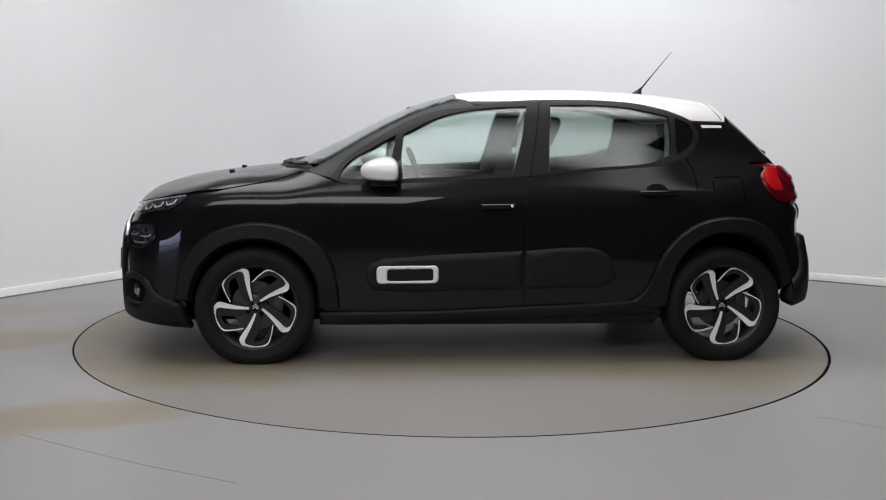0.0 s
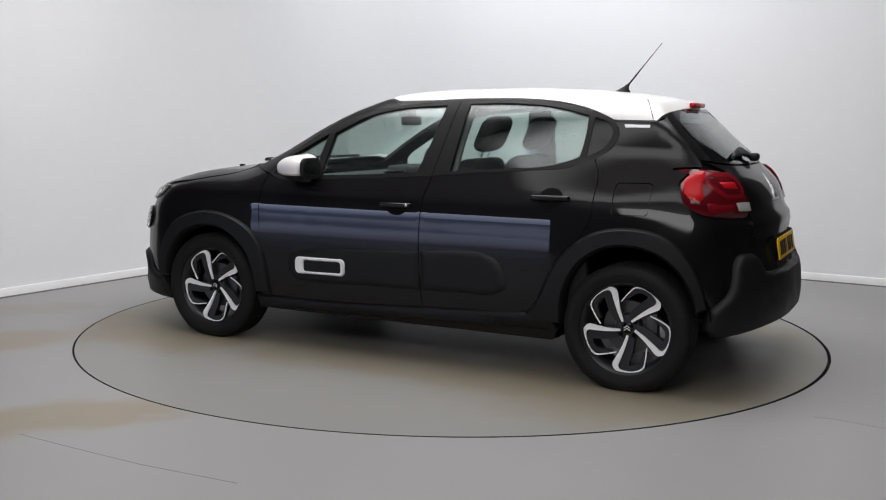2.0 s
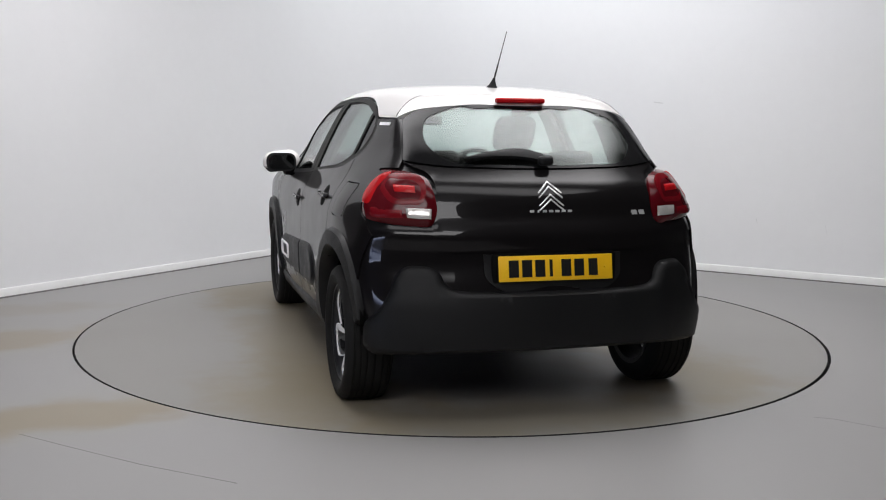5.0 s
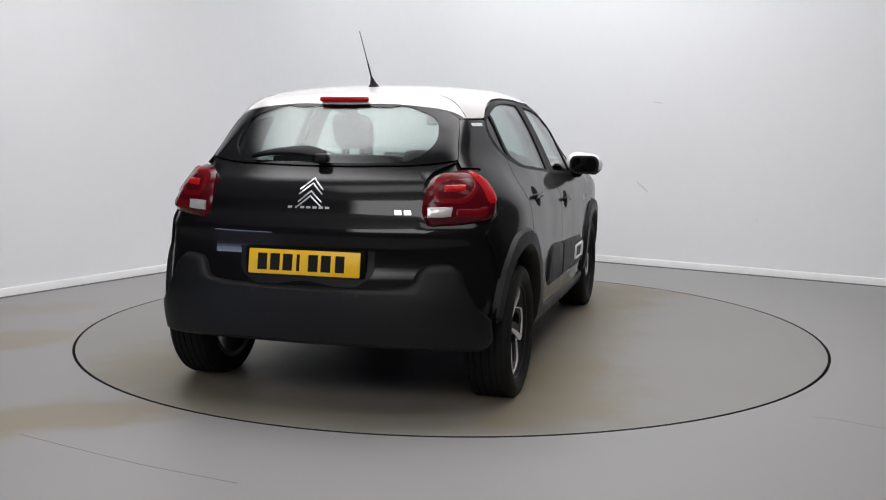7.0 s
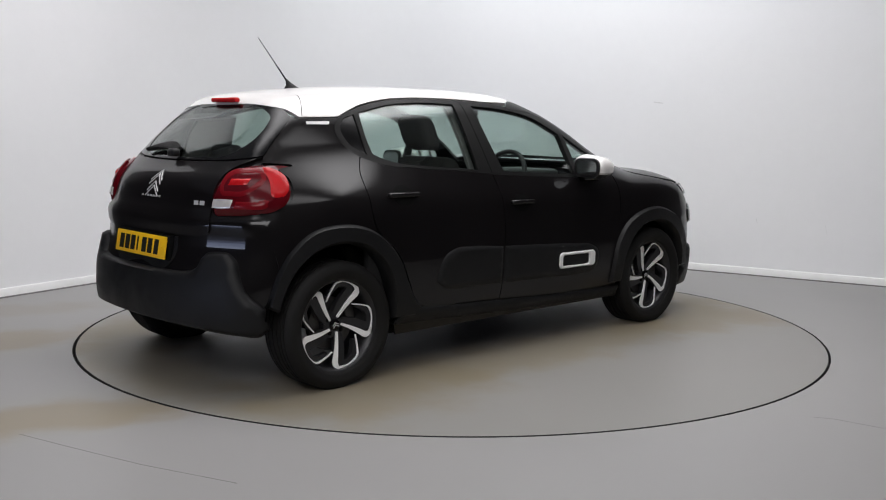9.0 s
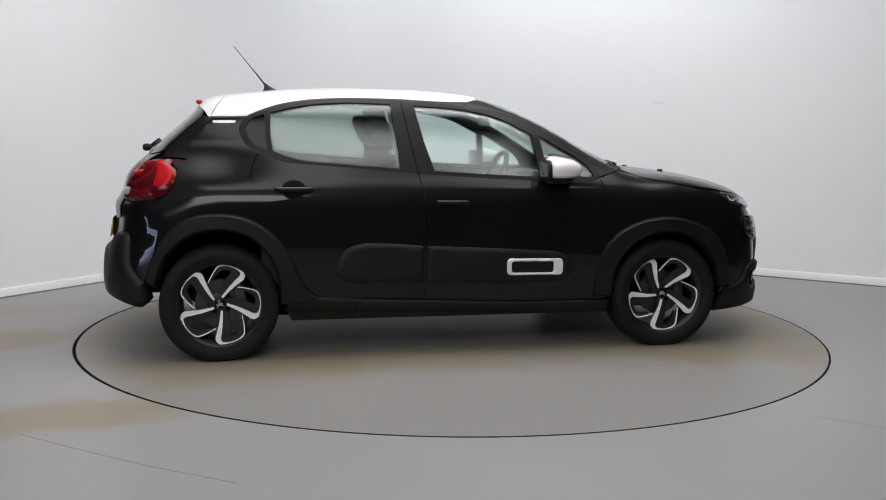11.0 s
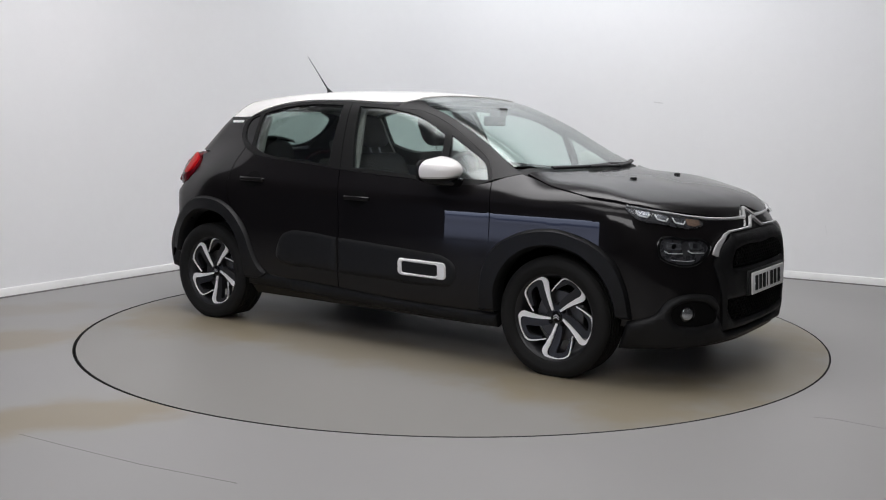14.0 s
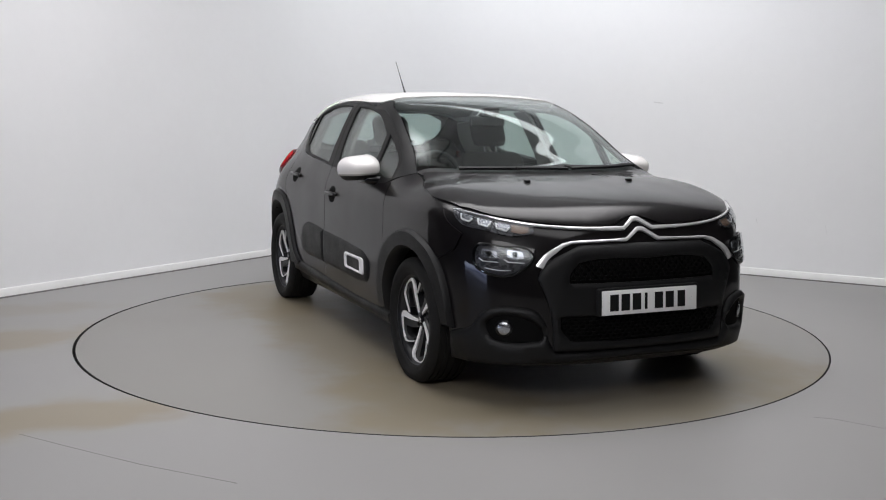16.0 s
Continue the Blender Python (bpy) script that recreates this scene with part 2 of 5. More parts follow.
# contact shadow where wall meets floor, put in as a thin grey strip
tagged(part("trim", sweep_bm(white_line, [(-0.0145, 0), (-0.024, 0), (-0.022, 0.007), (-0.0145, 0.010)]), CRACK_SHADOW_GREY, None, "grey strip standing for the contact shadow at the skirting foot"), kind="structure")
dark_line = [r_end, r_end + RDIR * 1.8, r_end + RDIR * 1.8 - LDIR * 12.5, l_end - LDIR * 7.5 - RDIR * 2.5, l_end - RDIR * 2.5, l_end]
tagged(part("wall_dark", sweep_bm([(p.x, p.y) for p in dark_line], [(0, 0), (0, WALL_H), (-0.15, WALL_H), (-0.15, 0)]), DARKWALL, None, "dark charcoal drapes closing the open side"), kind="structure")
for eye, target, sx, sy, edge, power in SOFTBOXES:
    box = part("softbox", box_bm(-sx / 2 - 0.03, sx / 2 + 0.03, -sy / 2 - 0.03, sy / 2 + 0.03, 0.004, 0.05, 0.01), DARKWALL, None, "black housing of a ceiling light")
    tagged(box, kind="structure")
    bm = bmesh.new()
    bmesh.ops.create_grid(bm, x_segments=1, y_segments=1, size=0.5, matrix=Matrix.Diagonal((sx, sy, 1, 1)))
    part("diffuser", bm, fabric_glow("lit_diffuser_cloth", sx, sy, edge, power), box, "glowing white diffuser cloth", smooth=False)
    box.matrix_world = look(eye, target)
door_c = Vector((-6.02, -6.61))
door_d = Vector((0.833, -0.553))
door_line = [door_c - door_d * 3.95, door_c + door_d * 0.48]
tagged(part("doorway", sweep_bm([(p.x, p.y) for p in door_line], [(0, 0.0), (0, 0.82), (0.05, 0.82), (0.05, 0.0)]), DAYLIGHT, None, "wide half-raised shutter doorway with blue daylight behind it"), kind="structure")
tagged(part("ceiling", box_bm(-9, 9, -9, 6, WALL_H, WALL_H + 0.1), CEIL, None, "pale grey studio ceiling"), kind="structure")

# ---- floor with a round pit, and the turntable disc in it ----
R_PIT = 2.256
bm = bmesh.new()
N = 160
inner = [bm.verts.new((R_PIT * math.cos(a), R_PIT * math.sin(a), 0)) for a in (2 * math.pi * i / N for i in range(N))]
outer = []
for i in range(N):
    a = 2 * math.pi * i / N
    c, s = math.cos(a), math.sin(a)
    k = 12 / max(abs(c), abs(s))
    outer.append(bm.verts.new((c * k, s * k, 0)))
for i in range(N):
    j = (i + 1) % N
    bm.faces.new((inner[i], inner[j], outer[j], outer[i]))
floor_ob = part("floor", bm, FLOOR, None, "worn pale grey resin floor with brown drag stains")
tagged(floor_ob, kind="structure")
bm = bmesh.new()
bmesh.ops.create_circle(bm, cap_ends=True, radius=2.4, segments=64, matrix=Matrix.Translation((0, 0, -0.06)))
tagged(part("pit_base", bm, GAP_SHADE, None, "base under the turntable gap, blackened as its shade"), kind="structure")


def lathe_bm(profile, seg=64, axis="Z"):
    """Turns a profile of (radius, height) about an axis."""
    bm = bmesh.new()
    rings = []
    for r, h in profile:
        ring = []
        for i in range(seg):
            a = 2 * math.pi * i / seg
            c, s = r * math.cos(a), r * math.sin(a)
            ring.append(bm.verts.new((c, s, h) if axis == "Z" else (c, h, s)))
        rings.append(ring)
    for p, q in zip(rings, rings[1:]):
        for i in range(seg):
            bm.faces.new((p[i], p[(i + 1) % seg], q[(i + 1) % seg], q[i]))
    return bm


# gap wall and disc edge coloured black so the gap reads as shaded
bm = lathe_bm([(2.256, -0.0015), (2.256, -0.06)], 160)
tagged(part("pit_wall", bm, GAP_SHADE, None, "wall of the turntable gap, blackened as its shade"), kind="structure")
bm = lathe_bm([(0.001, 0.0), (1.0, 0.0), (2.2, 0.0), (2.241, 0.0)], 160)
turntable = part("turntable", bm, DISC, None, "round grey turntable disc with brown tyre stains, turning under the car")
tagged(turntable, category="turntable")
part("edge_band", lathe_bm([(2.241, 0.0), (2.243, -0.001), (2.244, -0.003), (2.244, -0.05)], 160), GAP_SHADE, turntable, "disc edge blackened as shade in the gap")

# hairline cracks in the resin
for pts in ([(-1.763, -2.285), (-1.509, -2.433), (-1.156, -2.629), (-0.756, -2.81)], [(1.621, -1.898), (1.701, -1.92), (1.86, -2.045), (2.1, -2.1)]):
    tagged(part("floor_crack", sweep_bm(pts, [(-0.0012, -0.002), (0.0012, -0.002), (0.0012, 0.0006), (-0.0012, 0.0006)]), CRACK_SHADOW_GREY, None, "hairline crack in the floor"), kind="structure")

# faint scuffs on the wall paint
for u0, z0, u1, z1, w in ((3.07, 0.765, 3.18, 0.680, 0.010), (4.152, 0.492, 4.166, 0.455, 0.008), (4.719, 0.471, 4.731, 0.402, 0.006), (3.203, 1.482, 3.29, 1.472, 0.005)):
    bm = bmesh.new()
    a, b = CORNER + RDIR * u0 - LDIR * 0.003, CORNER + RDIR * u1 - LDIR * 0.003
    vs = [bm.verts.new((p.x, p.y, z)) for p, z in ((a, z0 - w), (b, z1 - w), (b, z1 + w * 0.6), ((a + b) / 2, (z0 + z1) / 2 + w), (a, z0 + w))]
    bm.faces.new(vs)
    tagged(part("wall_scuff", bm, SCUFF, None, "faint grey scuff on the white wall"), kind="structure")


# ---- the car's skin, as a smooth field: below zero inside ----
def pchip(knots):
    """A smooth curve through (x, y) knots that does not overshoot."""
    k = np.array(sorted(knots), float)
    x, y = k[:, 0], k[:, 1]
    h, d = np.diff(x), np.diff(y) / np.diff(x)
    m = np.zeros(len(x))
    m[0], m[-1] = d[0], d[-1]
    for i in range(1, len(x) - 1):
        if d[i - 1] * d[i] > 0:
            w1, w2 = 2 * h[i] + h[i - 1], h[i] + 2 * h[i - 1]
            m[i] = (w1 + w2) / (w1 / d[i - 1] + w2 / d[i])

    def f(v):
        v = np.asarray(v, float)
        c = np.clip(v, x[0], x[-1])
        i = np.clip(np.searchsorted(x, c) - 1, 0, len(h) - 1)
        t = (c - x[i]) / h[i]
        r = y[i] * (1 + 2 * t) * (1 - t) ** 2 + m[i] * h[i] * t * (1 - t) ** 2 + y[i + 1] * t * t * (3 - 2 * t) + m[i + 1] * h[i] * t * t * (t - 1)
        return r + np.where(v < x[0], m[0] * (v - x[0]), 0) + np.where(v > x[-1], m[-1] * (v - x[-1]), 0)
    return f


def eased(knots, sigma):
    """The same curve with its kinks rounded off over sigma metres."""
    f = pchip(knots)
    xs = [k[0] for k in knots]
    d = 0.002
    g = np.arange(min(xs) - 0.5, max(xs) + 0.5, d)
    k = np.exp(-0.5 * (np.arange(-3 * sigma, 3 * sigma + d / 2, d) / sigma) ** 2)
    k /= k.sum()
    pad = len(k) // 2
    v = f(np.arange(g[0] - pad * d, g[-1] + (pad + 1.5) * d, d))
    v = np.convolve(v, k, "valid")[:len(g)]
    return lambda x: np.interp(np.asarray(x, float), g[:len(v)], v)


TOP = eased([(2.25, 0.66), (2.08, 0.775), (1.97, 0.858), (1.87, 0.908), (1.72, 0.953), (1.53, 0.984), (1.36, 1.005), (1.22, 1.020), (1.12, 1.036),
             (0.978, 1.102), (0.84, 1.168), (0.668, 1.258), (0.497, 1.340), (0.36, 1.396), (0.275, 1.422), (0.18, 1.444), (0.08, 1.458), (-0.05, 1.468),
             (-0.2, 1.474), (-0.36, 1.477), (-0.53, 1.478), (-0.7, 1.474), (-0.87, 1.466), (-1.04, 1.452), (-1.21, 1.432), (-1.4, 1.405), (-1.6, 1.36)], 0.04)
CROWN = eased([(-1.6, 0.07), (-0.5, 0.055), (0.2, 0.038), (0.6, 0.042), (0.95, 0.055), (1.2, 0.035), (1.4, 0.022), (1.6, 0.045), (1.9, 0.075), (2.2, 0.05)], 0.08)
SECTION = eased([(0.1, 0.75), (0.2, 0.80), (0.3, 0.835), (0.45, 0.858), (0.6, 0.862), (0.75, 0.858), (0.83, 0.856), (0.88, 0.848), (0.93, 0.829), (0.985, 0.805), (1.1, 0.758), (1.2, 0.713), (1.3, 0.662), (1.4, 0.606), (1.5, 0.545)], 0.018)
PLANLOW = eased([(-2.0, 0.78), (-1.85, 0.86), (-1.7, 0.918), (-1.5, 0.972), (-1.3, 1.002), (-1.0, 1.005), (-0.4, 1.0), (0.5, 1.0), (0.9, 0.997), (1.25, 0.995), (1.5, 0.982), (1.7, 0.945), (1.85, 0.895), (2.0, 0.82), (2.15, 0.72)], 0.06)
PLANTOP = eased([(-1.8, 0.74), (-1.5, 0.83), (-1.33, 0.875), (-1.18, 0.918), (-0.9, 0.968), (-0.5, 0.995), (0.0, 1.0), (0.3, 0.99), (0.6, 0.955), (0.8, 0.918), (0.98, 0.87), (1.2, 0.82), (1.5, 0.80)], 0.08)
FRONT = pchip([(0.05, 1.95), (0.12, 2.0), (0.2, 2.04), (0.33, 2.06), (0.5, 2.062), (0.62, 2.052), (0.7, 2.034), (0.76, 2.010), (0.82, 1.985), (0.9, 1.95), (1.0, 1.88)])
REAR = pchip([(0.05, -1.75), (0.2, -1.84), (0.3, -1.89), (0.4, -1.905), (0.5, -1.90), (0.6, -1.878), (0.7, -1.854), (0.74, -1.852), (0.80, -1.856), (0.825, -1.850), (0.86, -1.824), (0.89, -1.812), (0.95, -1.794), (1.0, -1.766), (1.03, -1.738), (1.06, -1.700),
              (1.10, -1.660), (1.15, -1.612), (1.26, -1.490), (1.36, -1.385), (1.45, -1.33), (1.6, -1.26)])


def smax(a, b, k):
    h = np.maximum(k - np.abs(a - b), 0) / k
    return np.maximum(a, b) + h * h * k * 0.25


def field(x, y, z):
    y = np.abs(y)
    w = np.clip((z - 0.90) / 0.28, 0, 1)
    w = w * w * (3 - 2 * w)
    ta, tb = np.clip((z - 0.70) / 0.24, 0, 1), np.clip((-x - 1.20) / 0.40, 0, 1)
    tuck = ta * ta * (3 - 2 * ta) * tb * tb * (3 - 2 * tb) * (1 - w)
    side = (y - SECTION(z) * (PLANLOW(x) * (1 - w) + PLANTOP(x) * w) + 0.036 * tuck) * 0.95
    slope = (TOP(x + 0.02) - TOP(x - 0.02)) / 0.04
    top = (z - TOP(x) + CROWN(x) * (y / 0.7) ** 2.3) / np.sqrt(1 + slope ** 2)
    front = (x - FRONT(z) + 0.130 * (y / 0.64) ** 3.5) * 0.9
    rear = (REAR(z) - x + 0.065 * (y / 0.54) ** 3) * 0.85
    f = smax(side, top, 0.11)
    f = smax(f, front, 0.09)
    return smax(f, rear, 0.07)


def field_normal(p):
    e = 0.005
    g = [field(*(p + d).T) - field(*(p - d).T) for d in np.eye(3) * e]
    g = np.stack(g, 1)
    return g / np.linalg.norm(g, axis=1)[:, None]


FRONT_C, REAR_C, ARC = 1.2, -1.2, 0.8


def on_skin(view, ab):
    """Meets the skin from a side: S (x, z), T (x, y), F and R (arc round the end, z), C (x, arc over the roof)."""
    a, b = np.asarray(ab, float).T
    o, z = np.zeros_like(a), np.zeros_like(a)
    if view == "S":
        org, way = np.stack([a, o, b], 1), np.stack([o, o + 1, o], 1)
    elif view == "T":
        org, way = np.stack([a, b, o + 0.4], 1), np.stack([o, o, o + 1], 1)
    elif view == "C":
        org, way = np.stack([a, o, o + 1.0], 1), np.stack([o, np.cos(b / 0.6), np.sin(b / 0.6)], 1)
    else:
        s, c = (1, FRONT_C) if view == "F" else (-1, REAR_C)
        org, way = np.stack([o + c, o, b], 1), np.stack([s * np.cos(a / ARC), np.sin(a / ARC), o], 1)
    lo, hi = o.copy(), o + 1.7
    for _ in range(34):
        m = (lo + hi) / 2
        out = field(*(org + way * m[:, None]).T) > 0
        hi, lo = np.where(out, m, hi), np.where(out, lo, m)
    return org + way * lo[:, None]


def curve(pts, step=0.018, closed=True):
    """A smooth line through points; (a, b, 1) is a corner."""
    n = len(pts)
    p = np.array([q[:2] for q in pts], float)
    corner = [len(q) > 2 for q in pts]
    tan = []
    for i in range(n):
        a, c = p[(i - 1) % n], p[(i + 1) % n]
        da, dc = np.linalg.norm(p[i] - a), np.linalg.norm(c - p[i])
        v = (c - p[i]) / dc * da / (da + dc) + (p[i] - a) / da * dc / (da + dc)
        tan.append(v)
    out = []
    for i in range(n if closed else n - 1):
        j = (i + 1) % n
        a, c = p[i], p[j]
        ln = np.linalg.norm(c - a)
        ta = (c - a) / ln if corner[i] or (not closed and i == 0) else tan[i]
        tc = (c - a) / ln if corner[j] or (not closed and j == n - 1) else tan[j]
        k = max(1, int(math.ceil(ln / step)))
        for s in range(k):
            t = s / k
            out.append(a * (1 + 2 * t) * (1 - t) ** 2 + ta * ln * t * (1 - t) ** 2 + c * t * t * (3 - 2 * t) + tc * ln * t * t * (t - 1))
    if not closed:
        out.append(p[-1])
    return np.array(out)


def inside(loops, q):
    r = np.zeros(len(q), bool)
    for lp in loops:
        (x0, y0), (x1, y1) = lp.T, np.roll(lp, -1, 0).T
        dy = np.where(y1 == y0, 1e-12, y1 - y0)
        hit = (y0[None] > q[:, 1:2]) != (y1[None] > q[:, 1:2])
        r ^= (hit & (q[:, :1] < (x1 - x0) * (q[:, 1:2] - y0) / dy + x0)).sum(1) % 2 == 1
    return r


def shrink(lp, d):
    """Moves a closed line inwards by d."""
    area = np.sum(lp[:, 0] * np.roll(lp[:, 1], -1) - np.roll(lp[:, 0], -1) * lp[:, 1])
    e = np.roll(lp, -1, 0) - lp
    e /= np.linalg.norm(e, axis=1)[:, None] + 1e-12
    nn = np.stack([-e[:, 1], e[:, 0]], 1) * (1 if area > 0 else -1)
    v = nn + np.roll(nn, 1, 0)
    v /= np.maximum((v * v).sum(1)[:, None] / 2, 0.5)
    return lp + v * d


def edge_distance(loops, q):
    a = np.concatenate(loops)
    ab = np.concatenate([np.roll(lp, -1, 0) for lp in loops]) - a
    l2 = (ab * ab).sum(1) + 1e-12
    best = np.empty(len(q))
    for i in range(0, len(q), 400):
        d = q[i:i + 400, None] - a[None]
        t = np.clip((d * ab[None]).sum(2) / l2, 0, 1)
        best[i:i + 400] = np.sqrt(((d - t[..., None] * ab[None]) ** 2).sum(2).min(1))
    return best


def triangles(loops, step, ring=0.0):
    pts, edges = [], []
    for lp in loops:
        k = len(pts)
        pts += [tuple(v) for v in lp]
        edges += [(k + i, k + (i + 1) % len(lp)) for i in range(len(lp))]
    al = np.concatenate(loops)
    lo, hi = al.min(0), al.max(0)
    gx, gy = np.meshgrid(np.arange(lo[0] + step / 2, hi[0], step), np.arange(lo[1] + step / 2, hi[1], step))
    gx = gx + (np.arange(len(gx)) % 2)[:, None] * step / 2
    grid = np.stack([gx.ravel(), gy.ravel()], 1)
    if len(grid):
        grid = grid[inside(loops, grid)]
    if len(grid):
        grid = grid[edge_distance(loops, grid) > max(step * 0.35, ring * 1.3)]
    pts += [tuple(v) for v in grid]
    if ring:
        for i, lp in enumerate(loops):
            rg = shrink(lp, ring if i == 0 else -ring)
            ok = inside(loops, rg) & (edge_distance(loops, rg) > ring * 0.8)
            pts += [tuple(v) for v in rg[ok]]
    v, _, f, *_ = geometry.delaunay_2d_cdt([Vector(q) for q in pts], edges, [], 0, 1e-6)
    v = np.array([tuple(q) for q in v])
    f = np.array([tuple(q)[:3] for q in f])
    f = f[inside(loops, v[f].mean(1))]
    a, b, c = v[f[:, 0]], v[f[:, 1]], v[f[:, 2]]
    flip = (b - a)[:, 0] * (c - a)[:, 1] - (b - a)[:, 1] * (c - a)[:, 0] < 0
    f[flip] = f[flip][:, ::-1]
    return v, f


def shell_mesh(name, P, NRM, F, thick, mat, parent, label="", custom=True):
    """A panel: front face P with normals, a back face and a rim."""
    n = len(P)
    fn = np.cross(P[F[:, 1]] - P[F[:, 0]], P[F[:, 2]] - P[F[:, 0]])
    if (fn * NRM[F].mean(1)).sum() < 0:
        F = F[:, ::-1]
    V = np.concatenate([P, P - NRM * thick])
    count = {}
    for t in F:
        for i in range(3):
            a, b = int(t[i]), int(t[(i + 1) % 3])
            count[(min(a, b), max(a, b))] = (a, b) if (min(a, b), max(a, b)) not in count else None
    rim = [(b, a, a + n, b + n) for a, b in (e for e in count.values() if e)]
    faces = [tuple(map(int, t)) for t in F] + [tuple(int(q) + n for q in t[::-1]) for t in F] + rim
    me = bpy.data.meshes.new(name)
    me.from_pydata(V.tolist(), [], faces)
    me.materials.append(mat)
    me.polygons.foreach_set("use_smooth", [True] * len(faces))
    if custom:
        ln = np.concatenate([NRM[F].reshape(-1, 3), -NRM[F[:, ::-1]].reshape(-1, 3)])
        rn = []
        for q in rim:
            e1, e2 = V[q[1]] - V[q[0]], V[q[3]] - V[q[0]]
            c = np.cross(e1, e2)
            rn += [c / (np.linalg.norm(c) + 1e-12)] * 4
        ln = np.concatenate([ln, np.array(rn).reshape(-1, 3)])
        me.normals_split_custom_set(ln.tolist())
    else:
        me.set_sharp_from_angle(angle=radians(50))
    ob = new(name, me)
    ob.parent = parent
    return tagged(ob, label)


def patch(name, view, outer, mat, parent, holes=(), off=0.004, thick=0.014, step=0.035, gap=0.0025, puff=0.0, bevel=0.012, side=1, label=""):
    """A panel cut to a smooth outline on the skin, off metres proud of it; puff raises its middle with a bevelled edge."""
    loops = [shrink(curve(outer), gap)] + [shrink(curve(h), -gap) for h in holes]
    v, f = triangles(loops, step, bevel if puff else 0.0)
    P = on_skin(view, v)
    nr = field_normal(P)
    lift = np.full(len(v), off)
    if puff:
        t = np.clip(edge_distance(loops, v) / bevel, 0, 1)
        lift = lift + puff * np.sin(t * math.pi / 2)
    P = P + nr * lift[:, None]
    if side < 0:
        P, nr = P * (1, -1, 1), nr * (1, -1, 1)
    return shell_mesh(name, P, nr, f, thick + puff, mat, parent, label, custom=not puff)


def ribbon(name, view, pts, width, mat, parent, off=0.006, thick=0.008, side=1, label="", closed=False, step=0.012):
    """A strip of even width along a line on the skin."""
    c = curve(pts, step, closed)
    t = np.gradient(c, axis=0)
    if closed:
        t = np.roll(c, -1, 0) - np.roll(c, 1, 0)
    t /= np.linalg.norm(t, axis=1)[:, None] + 1e-12
    nn = np.stack([-t[:, 1], t[:, 0]], 1)
    w = np.asarray([width] * len(c)) if np.isscalar(width) else np.interp(np.linspace(0, 1, len(c)), np.linspace(0, 1, len(width)), width)
    k = len(c)
    v = np.concatenate([c - nn * w[:, None] / 2, c, c + nn * w[:, None] / 2])
    P = on_skin(view, v)
    nr = field_normal(P)
    P = P + nr * (off + np.concatenate([np.zeros(k), np.full(k, thick * 0.25), np.zeros(k)]))[:, None]
    f = []
    for r in range(2):
        for i in range(k if closed else k - 1):
            j = (i + 1) % k
            a, b, d, e = r * k + i, r * k + j, (r + 1) * k + j, (r + 1) * k + i
            f += [(a, b, d), (a, d, e)]
    if side < 0:
        P, nr = P * (1, -1, 1), nr * (1, -1, 1)
    return shell_mesh(name, P, nr, np.array(f), thick, mat, parent, label, custom=False)


def end_points(view, pts):
    """Arc places from (metres, z): a width y where it is above zero, or a station x where it is below -1 or above 1."""
    w, z = np.array([p[0] for p in pts]), np.array([p[1] for p in pts])
    lo, hi = np.zeros(len(w)), np.full(len(w), 1.5 * ARC)
    for _ in range(22):
        m = (lo + hi) / 2
        p = on_skin(view, np.stack([m, z], 1))
        past = np.where(np.abs(w) > 1, np.abs(p[:, 0]) < np.abs(w), p[:, 1] > w)
        lo, hi = np.where(past, lo, m), np.where(past, m, hi)
    return [(float(q) if p[0] else 0.0, *p[1:]) for q, p in zip(lo, pts)]


def arc(deg, z):
    return (math.radians(deg) * ARC, z)


def arcs(pts):
    return [(*arc(*p[:2]), *p[2:]) for p in pts]


car = new("car")
tagged(car, "black five-door hatchback with a white roof, standing on the turntable", "car")

# inner shell of the lower body, cut away at the wheel arches
zs = np.concatenate([np.linspace(0.20, 0.84, 33), np.linspace(0.85, 0.985, 15)])
an = np.linspace(0, 2 * math.pi, 260, endpoint=False)
rows = []
for zz in zs:
    lo, hi = np.zeros(len(an)), np.full(len(an), 2.6)
    way = np.stack([np.cos(an), np.sin(an) * 0.45, 0 * an], 1)
    way /= np.linalg.norm(way, axis=1)[:, None]
    org = np.array([0.05 if zz < 0.95 else -0.2, 0, zz])
    for _ in range(34):
        m = (lo + hi) / 2
        out = field(*(org + way * m[:, None]).T) > 0
        hi, lo = np.where(out, m, hi), np.where(out, lo, m)
    rows.append(org + way * lo[:, None])
G = np.array(rows)
nz, na = len(zs), len(an)
P = G.reshape(-1, 3)
F = []
for i in range(nz - 1):
    for j in range(na):
        k = (j + 1) % na
        c = (G[i, j] + G[i + 1, k]) / 2
        if abs(c[1]) > 0.5 and min(math.hypot(c[0] - 1.27, c[2] - 0.31), math.hypot(c[0] + 1.27, c[2] - 0.33)) < 0.385:
            continue
        if abs(c[1]) > 0.5 and (abs(c[0] - 1.27) < 0.34 or abs(c[0] + 1.27) < 0.34) and c[2] < 0.4:
            continue
        if c[0] < -1.62 and c[2] < 0.335:
            continue
        a, b, d, e = i * na + j, i * na + k, (i + 1) * na + k, (i + 1) * na + j
        F += [(a, b, d), (a, d, e)]
nr = field_normal(P)
body = shell_mesh("body", P - nr * 0.006, nr, np.array(F), 0.012, PAINT, car, "gloss black painted lower body")

